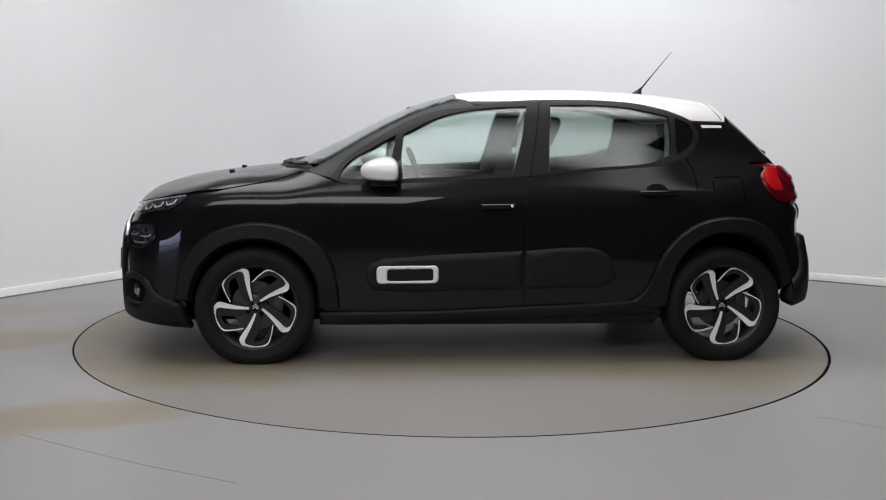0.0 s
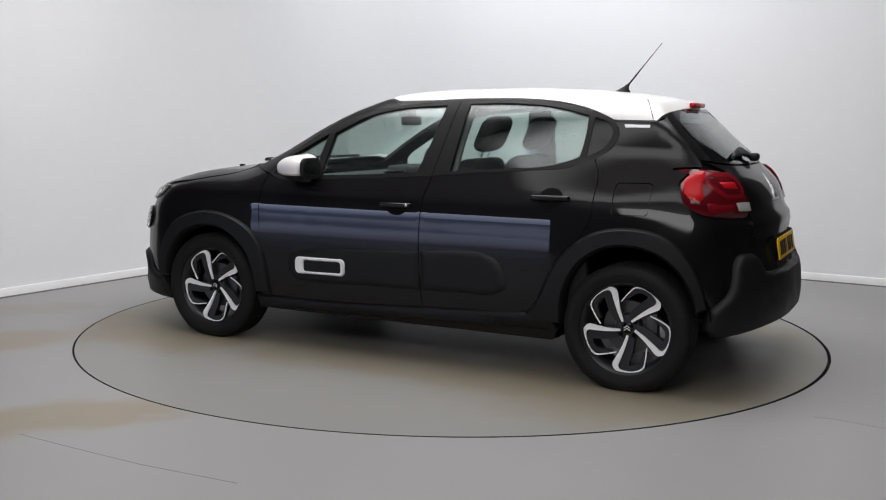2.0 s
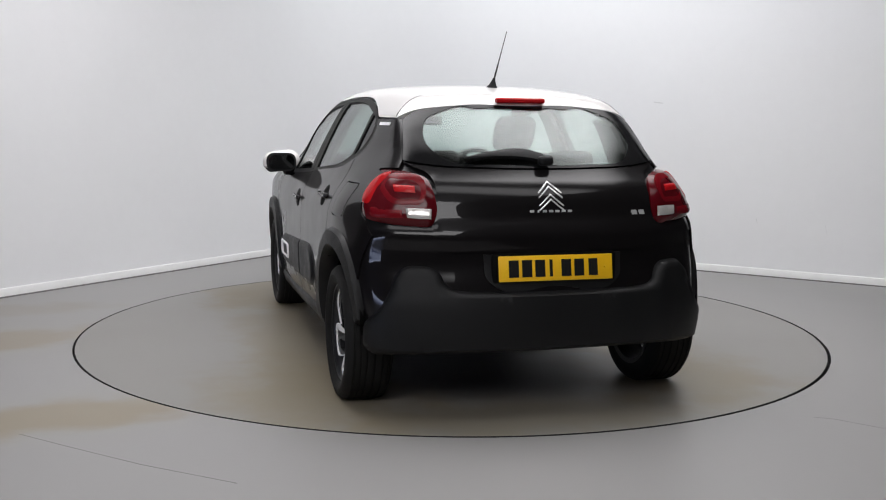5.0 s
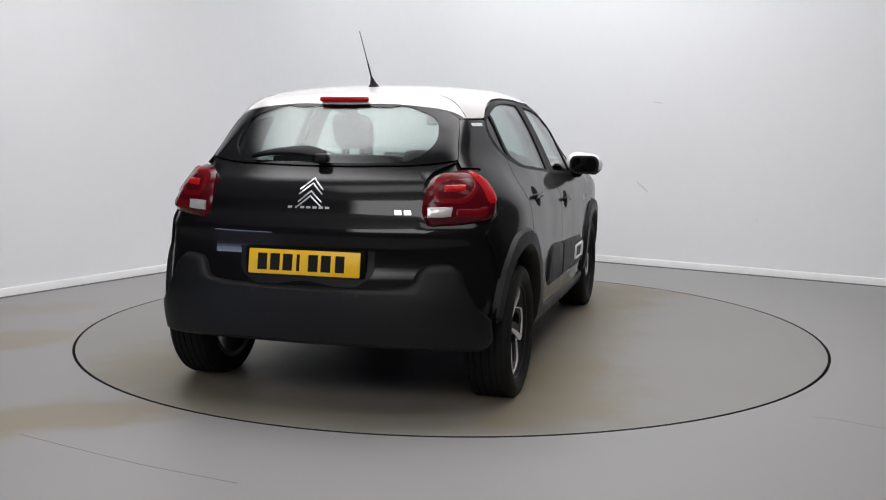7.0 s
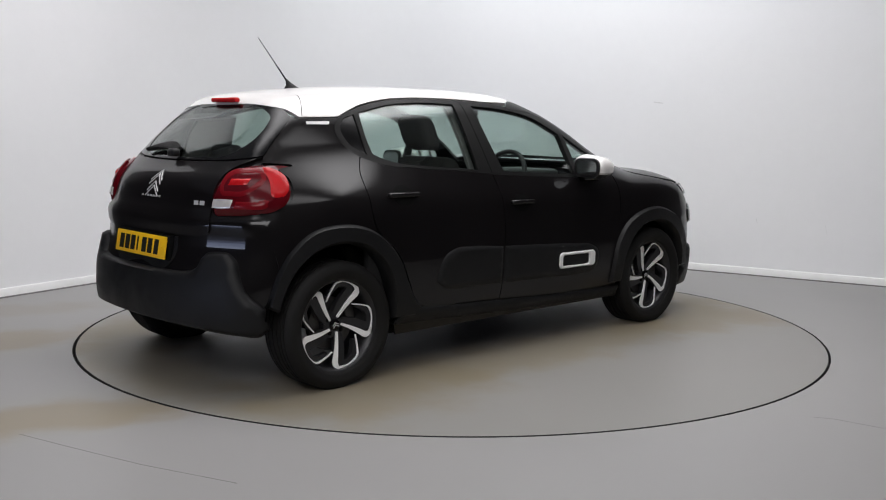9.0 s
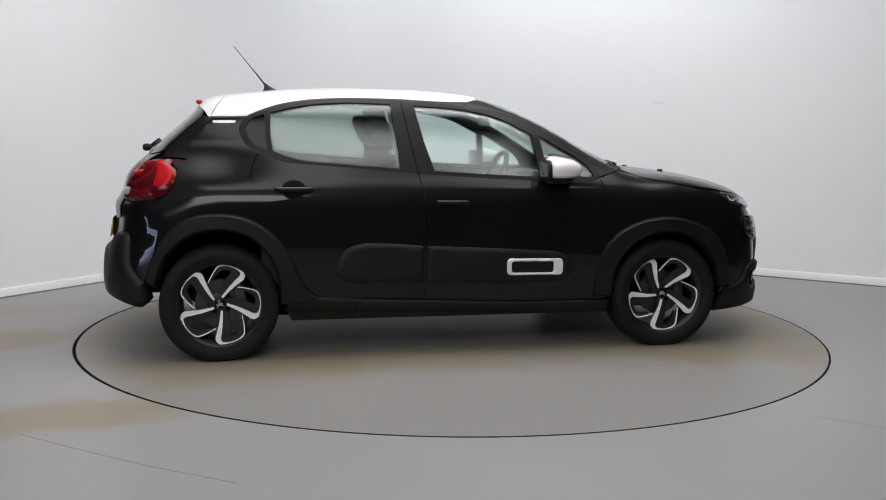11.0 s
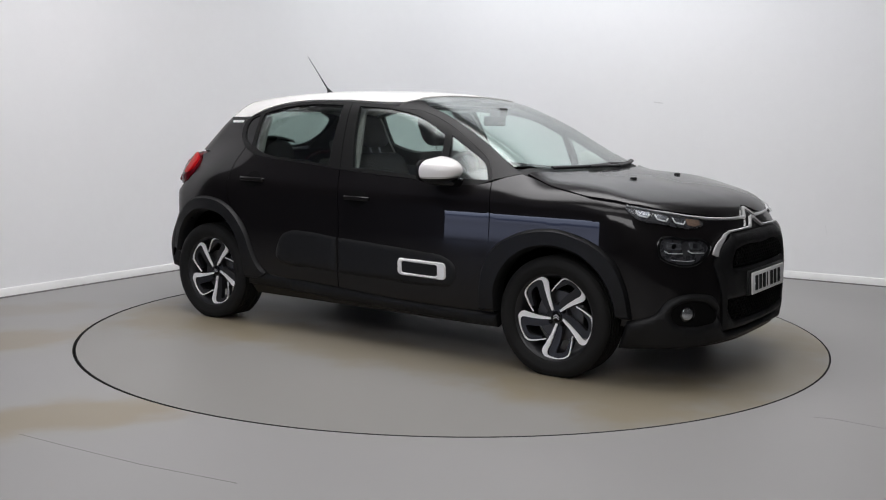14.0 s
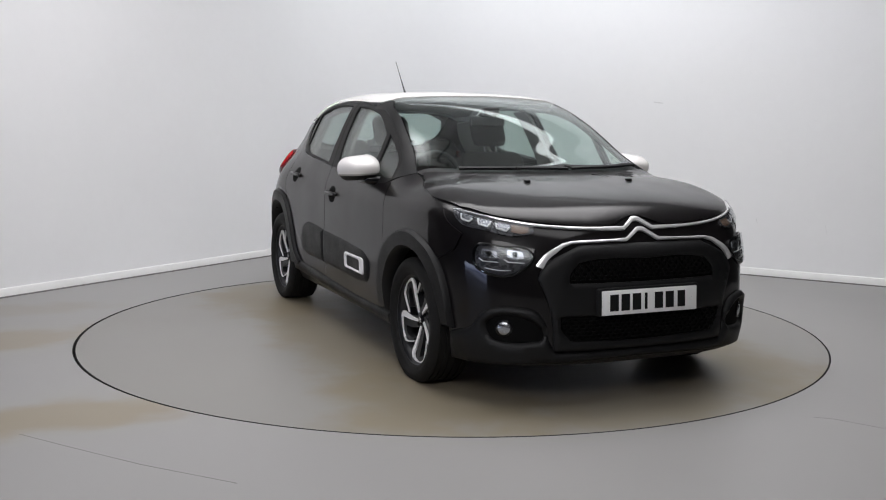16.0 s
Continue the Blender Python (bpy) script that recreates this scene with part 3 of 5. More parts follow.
def rounded(x0, x1, z0, z1, r, tilt=0.0):
    """A rounded rectangle, its ends shifted up and down by tilt."""
    out = []
    for cx, cz, a0 in ((x1 - r, z1 - r, 0), (x0 + r, z1 - r, 90), (x0 + r, z0 + r, 180), (x1 - r, z0 + r, 270)):
        for k in range(5):
            a = math.radians(a0 + k * 22.5)
            px = cx + r * math.cos(a)
            out.append((px, cz + r * math.sin(a) + tilt * (px - (x0 + x1) / 2), *((1,) if k in (0, 4) else ())))
    return out


# window band outline, and panel outlines in (x, z)
FUEL = rounded(-1.362, -1.188, 0.855, 1.003, 0.02)
DLO_TOP = [(0.80, 1.072), (0.673, 1.160), (0.463, 1.281), (0.281, 1.345), (0.097, 1.375), (-0.057, 1.391), (-0.273, 1.402), (-0.458, 1.405), (-0.643, 1.402), (-0.827, 1.386), (-1.009, 1.343), (-1.113, 1.300)]
DLO_REAR = [(-1.150, 1.245), (-1.130, 1.175), (-1.055, 1.110)]
DLO_BOT = [(-0.931, 1.070), (-0.75, 1.051), (-0.448, 1.030), (-0.191, 1.006), (0.154, 0.983), (0.454, 0.968), (0.800, 0.962)]
DLO = [(0.866, 0.985, 1)] + DLO_TOP + DLO_REAR + DLO_BOT
GLASS_F = [(0.485, 1.218, 1), (0.28, 1.315), (0.096, 1.354), (-0.190, 1.376, 1), (-0.150, 1.187), (-0.098, 1.018, 1), (0.15, 1.003), (0.40, 0.990), (0.512, 0.986, 1)]
GLASS_Q = [(0.835, 0.985, 1), (0.80, 1.045), (0.642, 1.150), (0.525, 1.215, 1), (0.545, 1.10), (0.556, 0.984, 1)]
GLASS_R = [(-0.322, 1.382, 1), (-0.581, 1.386), (-0.795, 1.369), (-0.985, 1.329, 1), (-0.987, 1.21), (-0.975, 1.122, 1), (-0.90, 1.092), (-0.599, 1.054), (-0.290, 1.030, 1), (-0.305, 1.20)]
GLASS_C = [(-1.018, 1.320, 1), (-1.095, 1.288), (-1.118, 1.245), (-1.100, 1.185), (-1.008, 1.118, 1)]
SPLIT = [(-0.191, 1.006, 1), (-0.161, 0.863), (-0.148, 0.683), (-0.157, 0.441), (-0.165, 0.312, 1)]
DOOR_F = SPLIT + [(0.30, 0.290), (0.70, 0.285), (0.842, 0.288, 1), (0.872, 0.429), (0.887, 0.581), (0.892, 0.733), (0.886, 0.881), (0.866, 0.975, 1), (0.800, 0.962), (0.454, 0.968), (0.154, 0.983)]
DOOR_R_REAR = [(-1.055, 1.110, 1), (-1.090, 1.034), (-1.092, 0.931), (-1.080, 0.813), (-1.03, 0.725), (-0.955, 0.665), (-0.90, 0.590), (-0.855, 0.49), (-0.80, 0.385), (-0.735, 0.342)]
DOOR_R = [(-0.191, 1.006, 1), (-0.448, 1.030), (-0.75, 1.051), (-0.931, 1.070)] + DOOR_R_REAR + [(-0.45, 0.325), (-0.165, 0.312, 1), (-0.157, 0.441), (-0.148, 0.683), (-0.161, 0.863)]
LAMP_TOP = [(0.602, 1.114), (0.622, 1.083), (0.68, 1.072)]
SEAM = on_skin("R", [p[:2] for p in end_points("R", [(0.553, 1.297), (0.582, 1.20)] + LAMP_TOP)])
SEAM = [(float(p[0]) - 0.002, float(p[2])) for p in SEAM]
QUARTER = [(-1.055, 1.110, 1), (-1.130, 1.175), (-1.150, 1.245), (-1.113, 1.300, 1), (-1.22, 1.299), (*SEAM[0], 1), SEAM[1], (*SEAM[2], 1), (*SEAM[3], 1), SEAM[4], (-1.508, 1.053), (-1.476, 1.015), (-1.486, 0.952), (-1.524, 0.898), (-1.588, 0.862, 1),
           (-1.66, 0.80, 1), (-1.62, 0.70), (-1.60, 0.60, 1), (-1.556, 0.67), (-1.432, 0.765), (-1.281, 0.795), (-1.12, 0.765), (-1.03, 0.700, 1), (-1.080, 0.813), (-1.092, 0.931), (-1.090, 1.034)]
FENDER = [(0.866, 0.975, 1), (0.93, 1.00), (1.00, 1.018, 1), (1.10, 0.990), (1.18, 0.967), (1.295, 0.947), (1.414, 0.926), (1.565, 0.887, 1), (1.62, 0.84), (1.72, 0.785, 1), (1.70, 0.72), (1.58, 0.655, 1), (1.50, 0.700), (1.41, 0.735), (1.29, 0.756), (1.2, 0.752), (1.051, 0.715), (0.931, 0.642), (0.877, 0.575, 1), (0.892, 0.733), (0.886, 0.881)]
ARCH_F = [(0.822, 0.30, 1), (0.832, 0.43), (0.862, 0.551), (0.931, 0.648), (1.051, 0.720), (1.2, 0.757), (1.29, 0.760), (1.41, 0.735), (1.531, 0.683), (1.60, 0.62), (1.66, 0.50), (1.69, 0.34, 1), (1.605, 0.34, 1), (1.588, 0.43), (1.52, 0.555), (1.41, 0.636), (1.28, 0.665), (1.14, 0.645), (1.03, 0.575), (0.955, 0.46), (0.938, 0.30, 1)]
ARCH_R = [(-0.742, 0.335, 1), (-0.80, 0.385), (-0.855, 0.48), (-0.905, 0.590), (-0.987, 0.690), (-1.103, 0.766), (-1.281, 0.798), (-1.432, 0.770), (-1.556, 0.672), (-1.62, 0.55), (-1.655, 0.43, 1), (-1.595, 0.40, 1), (-1.577, 0.47), (-1.52, 0.585), (-1.41, 0.675), (-1.28, 0.705), (-1.14, 0.680), (-1.03, 0.595), (-0.965, 0.46), (-0.95, 0.30, 1), (-0.80, 0.30, 1)]
SILL = [(0.86, 0.282, 1), (0.40, 0.285), (-0.165, 0.309), (-0.62, 0.331), (-0.76, 0.342, 1), (-0.90, 0.325, 1), (-0.93, 0.262, 1), (-0.45, 0.245), (0.2, 0.222), (0.93, 0.206, 1), (0.935, 0.282, 1)]
BUMP_F = [(-0.150, 0.612, 1), (0.15, 0.598), (0.45, 0.580), (0.62, 0.560), (0.672, 0.530), (0.688, 0.470), (0.655, 0.412), (0.55, 0.395), (0.2, 0.398), (-0.155, 0.404, 1)]
BUMP_R = [(-0.168, 0.404, 1), (-0.40, 0.412), (-0.60, 0.424), (-0.655, 0.46), (-0.640, 0.53), (-0.60, 0.595), (-0.53, 0.625), (-0.40, 0.629), (-0.163, 0.612, 1)]


for s in (1, -1):
    holes = [FUEL] if s > 0 else []
    door = patch("front_door", "S", DOOR_F, PAINT, car, side=s, label="gloss black front door")
    rdoor = patch("rear_door", "S", DOOR_R, PAINT, car, side=s, label="gloss black rear door")
    quarter = patch("rear_quarter_panel", "S", QUARTER, PAINT, car, holes=holes, side=s)
    if s > 0:
        patch("fuel_flap", "S", FUEL, PAINT, quarter, off=0.0045, side=s)
    patch("front_wing", "S", FENDER, PAINT, car, side=s)
    patch("wheel_arch_cladding", "S", ARCH_F, TRIM, car, off=0.004, puff=0.020, bevel=0.014, thick=0.05, gap=0.0, step=0.03, side=s, label="matt black plastic wheel arch")
    patch("wheel_arch_cladding", "S", ARCH_R, TRIM, car, off=0.004, puff=0.020, bevel=0.014, thick=0.05, gap=0.0, step=0.03, side=s, label="matt black plastic wheel arch")
    patch("sill_cladding", "S", SILL, TRIM, car, off=0.004, puff=0.012, bevel=0.012, thick=0.05, gap=0.001, step=0.04, side=s)
    pad = patch("door_bump_pad", "S", BUMP_F, TRIM, door, off=0.005, puff=0.012, bevel=0.016, thick=0.01, gap=0.001, step=0.03, side=s, label="matt black soft door pad")
    patch("door_bump_pad", "S", BUMP_R, TRIM, rdoor, off=0.005, puff=0.012, bevel=0.016, thick=0.01, gap=0.001, step=0.03, side=s, label="matt black soft door pad")
    # window band: satin frame with the panes set in it
    frame_ob = patch("window_frame", "S", DLO, SEAL, car, holes=[GLASS_F, GLASS_Q, GLASS_R, GLASS_C], off=0.003, thick=0.028, gap=0.0, step=0.03, side=s, label="satin black window surround")
    for nm, shape, mt in (("front_window", GLASS_F, GLASS), ("front_quarter_light", GLASS_Q, GLASS), ("rear_window_side", GLASS_R, RGLASS), ("rear_quarter_light", GLASS_C, PIANO)):
        pane = patch(nm, "S", shape, mt, frame_ob, off=-0.003, thick=0.004, gap=-0.004, step=0.06, side=s)
        pane.visible_shadow = mt is PIANO
    ribbon("door_split_seal", "S", [(-0.191, 1.008), (-0.232, 1.218), (-0.262, 1.398)], 0.006, UNDER, frame_ob, off=0.003, thick=0.003, side=s)
    # bright ring on the pad, and the white flash on the rear pillar
    ring_o, ring_i = rounded(0.300, 0.632, 0.437, 0.536, 0.028, -0.010), rounded(0.332, 0.572, 0.456, 0.514, 0.012, -0.010)
    patch("pad_badge", "S", ring_o, PLATEWHITE, pad, holes=[ring_i], off=0.014, puff=0.012, bevel=0.007, thick=0.008, gap=0.0, step=0.02, side=s, label="white rounded ring on the door pad")
    patch("pillar_flash", "S", [(-1.168, 1.283, 1), (-1.292, 1.281, 1), (-1.292, 1.268, 1), (-1.175, 1.268, 1)], PLATEWHITE, quarter, off=0.006, thick=0.004, gap=0.0, step=0.03, side=s, label="white pillar flash")

# A pillars, windscreen, roof, bonnet
for s in (1, -1):
    pil = [(0.866, 0.985, 1)] + DLO_TOP[:5] + [(0.13, 1.392, 1), (0.205, 1.408), (0.30, 1.372), (0.42, 1.330), (0.60, 1.243), (0.78, 1.140), (0.93, 1.052), (1.00, 1.018, 1), (0.93, 1.00)]
    patch("a_pillar", "S", pil, SATIN, car, off=0.004, thick=0.03, gap=0.001, step=0.025, side=s)


def edge_y(x, z):
    return float(on_skin("S", [(x, z)])[0, 1])


ws_side = [(0.205, 1.408), (0.30, 1.372), (0.42, 1.330), (0.60, 1.243), (0.78, 1.140), (0.93, 1.052)]
ws_half = [(x + 0.004, edge_y(x, z) - 0.004) for x, z in ws_side]
ws = [(0.178, 0.0), (0.182, 0.30), (0.195, ws_half[0][1], 1)] + ws_half[1:-1] + [(*ws_half[-1], 1), (1.02, 0.55), (1.09, 0.3), (1.115, 0.0)]
ws_loop = ws + [(p[0], -p[1], *p[2:]) for p in ws[-2:0:-1]]
screen = patch("windscreen", "T", ws_loop, WSGLASS, car, off=0.0, thick=0.005, gap=0.001, step=0.03, label="clear laminated windscreen")
screen.visible_shadow = False


def cyl(x, z):
    y = edge_y(x, z)
    return (x, 0.6 * math.atan2(z - 1.0, y))


top_arc = 0.6 * math.pi / 2
side_line = [cyl(x, z + 0.004) for x, z in [(0.125, 1.392), (-0.057, 1.395), (-0.273, 1.405), (-0.458, 1.408), (-0.643, 1.405), (-0.827, 1.389), (-1.009, 1.346), (-1.113, 1.302), (-1.22, 1.299), (-1.318, 1.297)]]
front_line = [cyl(0.20, 1.408)]
half = [(0.172, top_arc), (0.176, top_arc - 0.2), (0.190, front_line[0][1] + 0.006, 1)] + [(*side_line[0], 1)] + side_line[1:7] + [(*side_line[7], 1), side_line[8], (*side_line[9], 1), (-1.352, side_line[9][1] + 0.10), (-1.372, top_arc - 0.30), (-1.380, top_arc)]
roof_loop = half + [(x, 2 * top_arc - b, *c) for x, b, *c in half[-2:0:-1]]
roof = patch("roof", "C", roof_loop, WHITE, car, off=0.005, thick=0.022, gap=0.001, step=0.04, label="white painted roof with rear spoiler lip")
patch("headlining", "C", [(x * 0.97 - 0.01, top_arc + (b - top_arc) * 0.93, *c) for x, b, *c in roof_loop], LINER, roof, off=-0.03, thick=0.006, step=0.08)
ribbon("spoiler_joint", "C", [(-1.17, side_line[9][1] + 0.30), (-1.23, side_line[9][1] + 0.16), (-1.30, side_line[9][1] + 0.006)], 0.003, UNDER, roof, off=0.0045, thick=0.002)
ribbon("spoiler_joint", "C", [(-1.17, side_line[9][1] + 0.30), (-1.23, side_line[9][1] + 0.16), (-1.30, side_line[9][1] + 0.006)], 0.003, UNDER, roof, off=0.0045, thick=0.002, side=-1)
hood_edge = on_skin("F", [arc(d, z + 0.010) for d, z in ((0, 0.852), (10, 0.815), (20, 0.814), (36.5, 0.832), (50, 0.862), (60, 0.887))])
hood_half = [(float(p[0]), abs(float(p[1]))) for p in hood_edge]
hood_half[0], hood_half[-1] = (hood_half[0][0], 0.0), (*hood_half[-1], 1)
for x, z in [(1.414, 0.926), (1.295, 0.947), (1.18, 0.967), (1.10, 0.990)]:
    hood_half.append((x, edge_y(x, z) - 0.003))
hood_half += [(1.02, edge_y(1.0, 1.016) - 0.02, 1), (1.10, 0.5), (1.165, 0.25), (1.185, 0.0)]
hood_loop = hood_half + [(p[0], -p[1], *p[2:]) for p in hood_half[-2:0:-1]]
hood = patch("bonnet", "T", hood_loop, PAINT, car, off=0.004, thick=0.02, gap=0.0025, step=0.04, label="gloss black bonnet")
cowl_half = [(1.175, 0.0), (1.155, 0.25), (1.09, 0.5), (1.01, 0.69, 1), (0.955, 0.70, 1), (1.005, 0.55), (1.07, 0.3), (1.10, 0.0)]
cowl = patch("scuttle_panel", "T", [(p[0] + 0.004, p[1], *p[2:]) for p in cowl_half] + [(p[0] + 0.004, -p[1], *p[2:]) for p in cowl_half[-2:0:-1]], TRIM, car, off=-0.012, thick=0.01, gap=0.0, step=0.05)

# tail: window, hatch, lamps, bumper
def sym(half):
    return half + [(-p[0], *p[1:]) for p in half[::-1] if p[0] > 1e-6]


HATCH_WIN = end_points("R", [(0, 1.372), (0.20, 1.368), (0.40, 1.352), (0.51, 1.328), (0.556, 1.297, 1), (0.582, 1.20), (0.602, 1.116, 1), (0.48, 1.098), (0.24, 1.088), (0, 1.085)])
CLEAR = end_points("R", [(0, 1.352), (0.22, 1.348), (0.377, 1.336), (0.443, 1.310), (0.482, 1.257), (0.490, 1.205), (0.462, 1.155), (0.412, 1.119), (0.233, 1.104), (0, 1.100)])
HATCH = end_points("R", [(0, 1.081), (0.24, 1.084), (0.48, 1.094), (0.602, 1.111, 1), (0.565, 1.085), (0.525, 1.066), (0.500, 1.015), (0.499, 0.925), (0.515, 0.855), (0.535, 0.80), (0.525, 0.760), (0.48, 0.744), (0.30, 0.737), (0, 0.734)])


def mirror_loop(h):
    return h + [(-p[0], *p[1:]) for p in h[-2:0:-1]]


hatch = patch("tailgate", "R", mirror_loop(HATCH), PAINT, car, off=0.004, thick=0.03, gap=0.003, step=0.035, label="gloss black tailgate")
surround = patch("rear_window_surround", "R", mirror_loop(HATCH_WIN), PIANO, hatch, holes=[mirror_loop(CLEAR)], off=0.003, thick=0.012, gap=0.002, step=0.03)
rw = patch("rear_window", "R", mirror_loop(CLEAR), RGLASS, hatch, off=0.001, thick=0.004, gap=-0.004, step=0.06)
rw.visible_shadow = False
LAMP = end_points("R", [(0.505, 0.99), (0.516, 1.036), (0.552, 1.062), (0.612, 1.074), (0.68, 1.066), (-1.512, 1.048), (-1.482, 1.012), (-1.492, 0.955), (-1.528, 0.903), (-1.585, 0.870), (0.700, 0.853), (0.600, 0.847), (0.528, 0.852), (0.507, 0.88)])
LENS_SIDE = end_points("R", [(-1.575, 1.050), (-1.515, 1.034), (-1.497, 1.008), (-1.508, 0.955), (-1.545, 0.925), (-1.59, 0.925), (-1.580, 0.99)])
LENS_LOOP = end_points("R", [(0.550, 1.008), (0.572, 1.030), (0.615, 1.035), (0.666, 1.028), (0.686, 1.004), (0.686, 0.969), (0.668, 0.947), (0.60, 0.942), (0.562, 0.946), (0.550, 0.968)])
LENS_GUIDE = end_points("R", [(0.580, 1.001, 1), (0.656, 1.003, 1), (0.656, 0.978, 1), (0.580, 0.975, 1)])
LENS_CLEAR = end_points("R", [(0.522, 0.915, 1), (0.57, 0.917), (0.622, 0.916, 1), (0.618, 0.876, 1), (0.57, 0.871), (0.526, 0.872, 1)])
LENS_LOW = end_points("R", [(0.632, 0.914, 1), (0.69, 0.914), (-1.602, 0.908), (-1.615, 0.885), (0.69, 0.872), (0.632, 0.874, 1)])
BACKING = end_points("R", [(0.50, 1.325, 1), (0.50, 1.20), (0.47, 1.05), (0.47, 0.95, 1), (-1.50, 0.95, 1), (-1.42, 1.06), (-1.36, 1.18), (-1.29, 1.296, 1)])
for s in (1, -1):
    patch("pillar_backing", "R", BACKING, PAINT, body, off=-0.012, thick=0.01, gap=0.0, step=0.04, side=s)
    lamp = patch("tail_lamp", "R", LAMP, REDDARK, car, off=0.004, puff=0.022, bevel=0.03, thick=0.02, gap=0.003, step=0.02, side=s, label="red rear lamp with a clear reflector strip")
    patch("side_lens", "R", LENS_SIDE, RED, lamp, off=0.025, puff=0.005, bevel=0.012, thick=0.01, gap=0.0, step=0.02, side=s, label="bright red side lens")
    ribbon("light_loop", "R", LENS_LOOP, 0.020, REDMID, lamp, off=0.026, thick=0.006, side=s, closed=True)
    patch("light_guide", "R", LENS_GUIDE, RED, lamp, off=0.028, puff=0.003, bevel=0.006, thick=0.01, gap=0.0, step=0.02, side=s)
    patch("lower_lens", "R", LENS_LOW, REDMID, lamp, off=0.022, puff=0.006, bevel=0.008, thick=0.01, gap=0.0, step=0.02, side=s)
    patch("reversing_lens", "R", LENS_CLEAR, CLEARREFL, lamp, off=0.0265, puff=0.003, bevel=0.006, thick=0.01, gap=0.0, step=0.015, side=s, label="clear reversing lens")

TRIM_R = end_points("R", [(0, 0.572), (0.25, 0.574), (0.40, 0.578), (0.452, 0.584, 1), (0.478, 0.600), (0.502, 0.650), (0.528, 0.672), (0.58, 0.680), (0.638, 0.674), (0.672, 0.645), (0.705, 0.57), (0.745, 0.49), (0.775, 0.452), (-1.655, 0.425, 1), (-1.632, 0.33, 1), (0.765, 0.295), (0.70, 0.298), (0.5, 0.312), (0, 0.318)])
bumper = patch("rear_bumper_trim", "R", mirror_loop(TRIM_R), TRIM, car, off=0.004, puff=0.026, bevel=0.022, thick=0.03, gap=0.0, step=0.03, label="matt black plastic rear bumper")
RECESS = end_points("R", [(0, 0.728), (0.318, 0.730, 1), (0.308, 0.63), (0.275, 0.598), (0, 0.594)])
patch("plate_recess", "R", mirror_loop(RECESS), TRIM, car, off=-0.002, thick=0.01, gap=0.0, step=0.04)


# ---- front end ----
GRILLE = arcs([(0, 0.678), (19, 0.677), (22.5, 0.667, 1), (25.2, 0.61), (25.2, 0.578, 1), (0, 0.574)])
INTAKE = arcs([(0, 0.424), (27.5, 0.426, 1), (27.2, 0.37), (24.5, 0.318, 1), (0, 0.306)])
SURROUND = arcs([(0, 0.746), (22.5, 0.745, 1), (32.8, 0.645), (33.8, 0.600, 1), (31.0, 0.50), (29.8, 0.42), (29.2, 0.27, 1), (0, 0.268)])
face = patch("grille_surround", "F", mirror_loop(SURROUND), TRIM, car, holes=[mirror_loop(GRILLE), mirror_loop(INTAKE)], off=0.004, puff=0.012, bevel=0.014, thick=0.02, gap=0.0, step=0.03, label="matt black plastic grille surround")
for hole in (GRILLE, INTAKE):
    patch("grille_backing", "F", mirror_loop(hole), UNDER, face, off=-0.003, thick=0.002, gap=-0.012, step=0.05)


def lattice(name, loop, parent):
    """Honeycomb bars of a grille, kept inside its opening."""
    lim = curve(loop)
    lo, hi = lim.min(0), lim.max(0)
    sx, sz, row = 0.030, 0.0165, 0
    quads = []
    z = lo[1]
    while z < hi[1] + sz:
        x = lo[0] - (row % 2) * sx / 2
        while x < hi[0] + sx:
            for a, b in (((x - sx * 0.30, z), (x + sx * 0.30, z)), ((x + sx * 0.30, z), (x + sx * 0.5, z + sz)), ((x + sx * 0.5, z + sz), (x + sx * 0.70, z))):
                a, b = np.array(a), np.array(b)
                d = (b - a) / np.linalg.norm(b - a)
                q = np.array([-d[1], d[0]]) * 0.0022
                quads += [a - q, b - q, b + q, a + q]
            x += sx
        z += sz
        row += 1
    quads = np.array(quads)
    ok = inside([lim], quads).reshape(-1, 4).all(1)
    c = on_skin("F", quads.reshape(-1, 4, 2)[ok].reshape(-1, 2))
    nr = field_normal(c)
    k = len(c)
    V = np.concatenate([c + nr * 0.009, c - nr * 0.002])
    F = []
    for i in range(0, k, 4):
        F.append((i, i + 1, i + 2, i + 3))
        F += [(i + j, i + j + k, i + (j + 1) % 4 + k, i + (j + 1) % 4) for j in range(4)]
    me = bpy.data.meshes.new(name)
    me.from_pydata(V.tolist(), [], F)
    me.materials.append(UNDER)
    ob = new(name, me)
    ob.parent = parent
    return tagged(ob, "black honeycomb grille mesh", kind="stuff")


lattice("grille_mesh", mirror_loop(GRILLE), face)
lattice("intake_mesh", mirror_loop(INTAKE), face)
FOG = arcs([(47.5, 0.39), (45.5, 0.420), (38, 0.428), (34.2, 0.40), (32.0, 0.335), (33, 0.318, 1), (40, 0.308), (46, 0.325)])
LOWER = arcs([(0, 0.262), (28.5, 0.264, 1), (30.5, 0.32), (31.5, 0.40), (34.0, 0.452), (38, 0.468), (45, 0.464), (48.5, 0.44), (52, 0.37), (60, 0.325, 1), (62, 0.185, 1), (40, 0.205), (0, 0.226)])
fb = patch("front_bumper_trim", "F", mirror_loop(LOWER), TRIM, car, holes=[FOG, [(-p[0], *p[1:]) for p in FOG]], off=0.004, puff=0.016, bevel=0.016, thick=0.02, gap=0.0, step=0.03, label="matt black plastic lower front bumper")
fog_at = Vector(on_skin("F", [arc(42.6, 0.372)])[0])
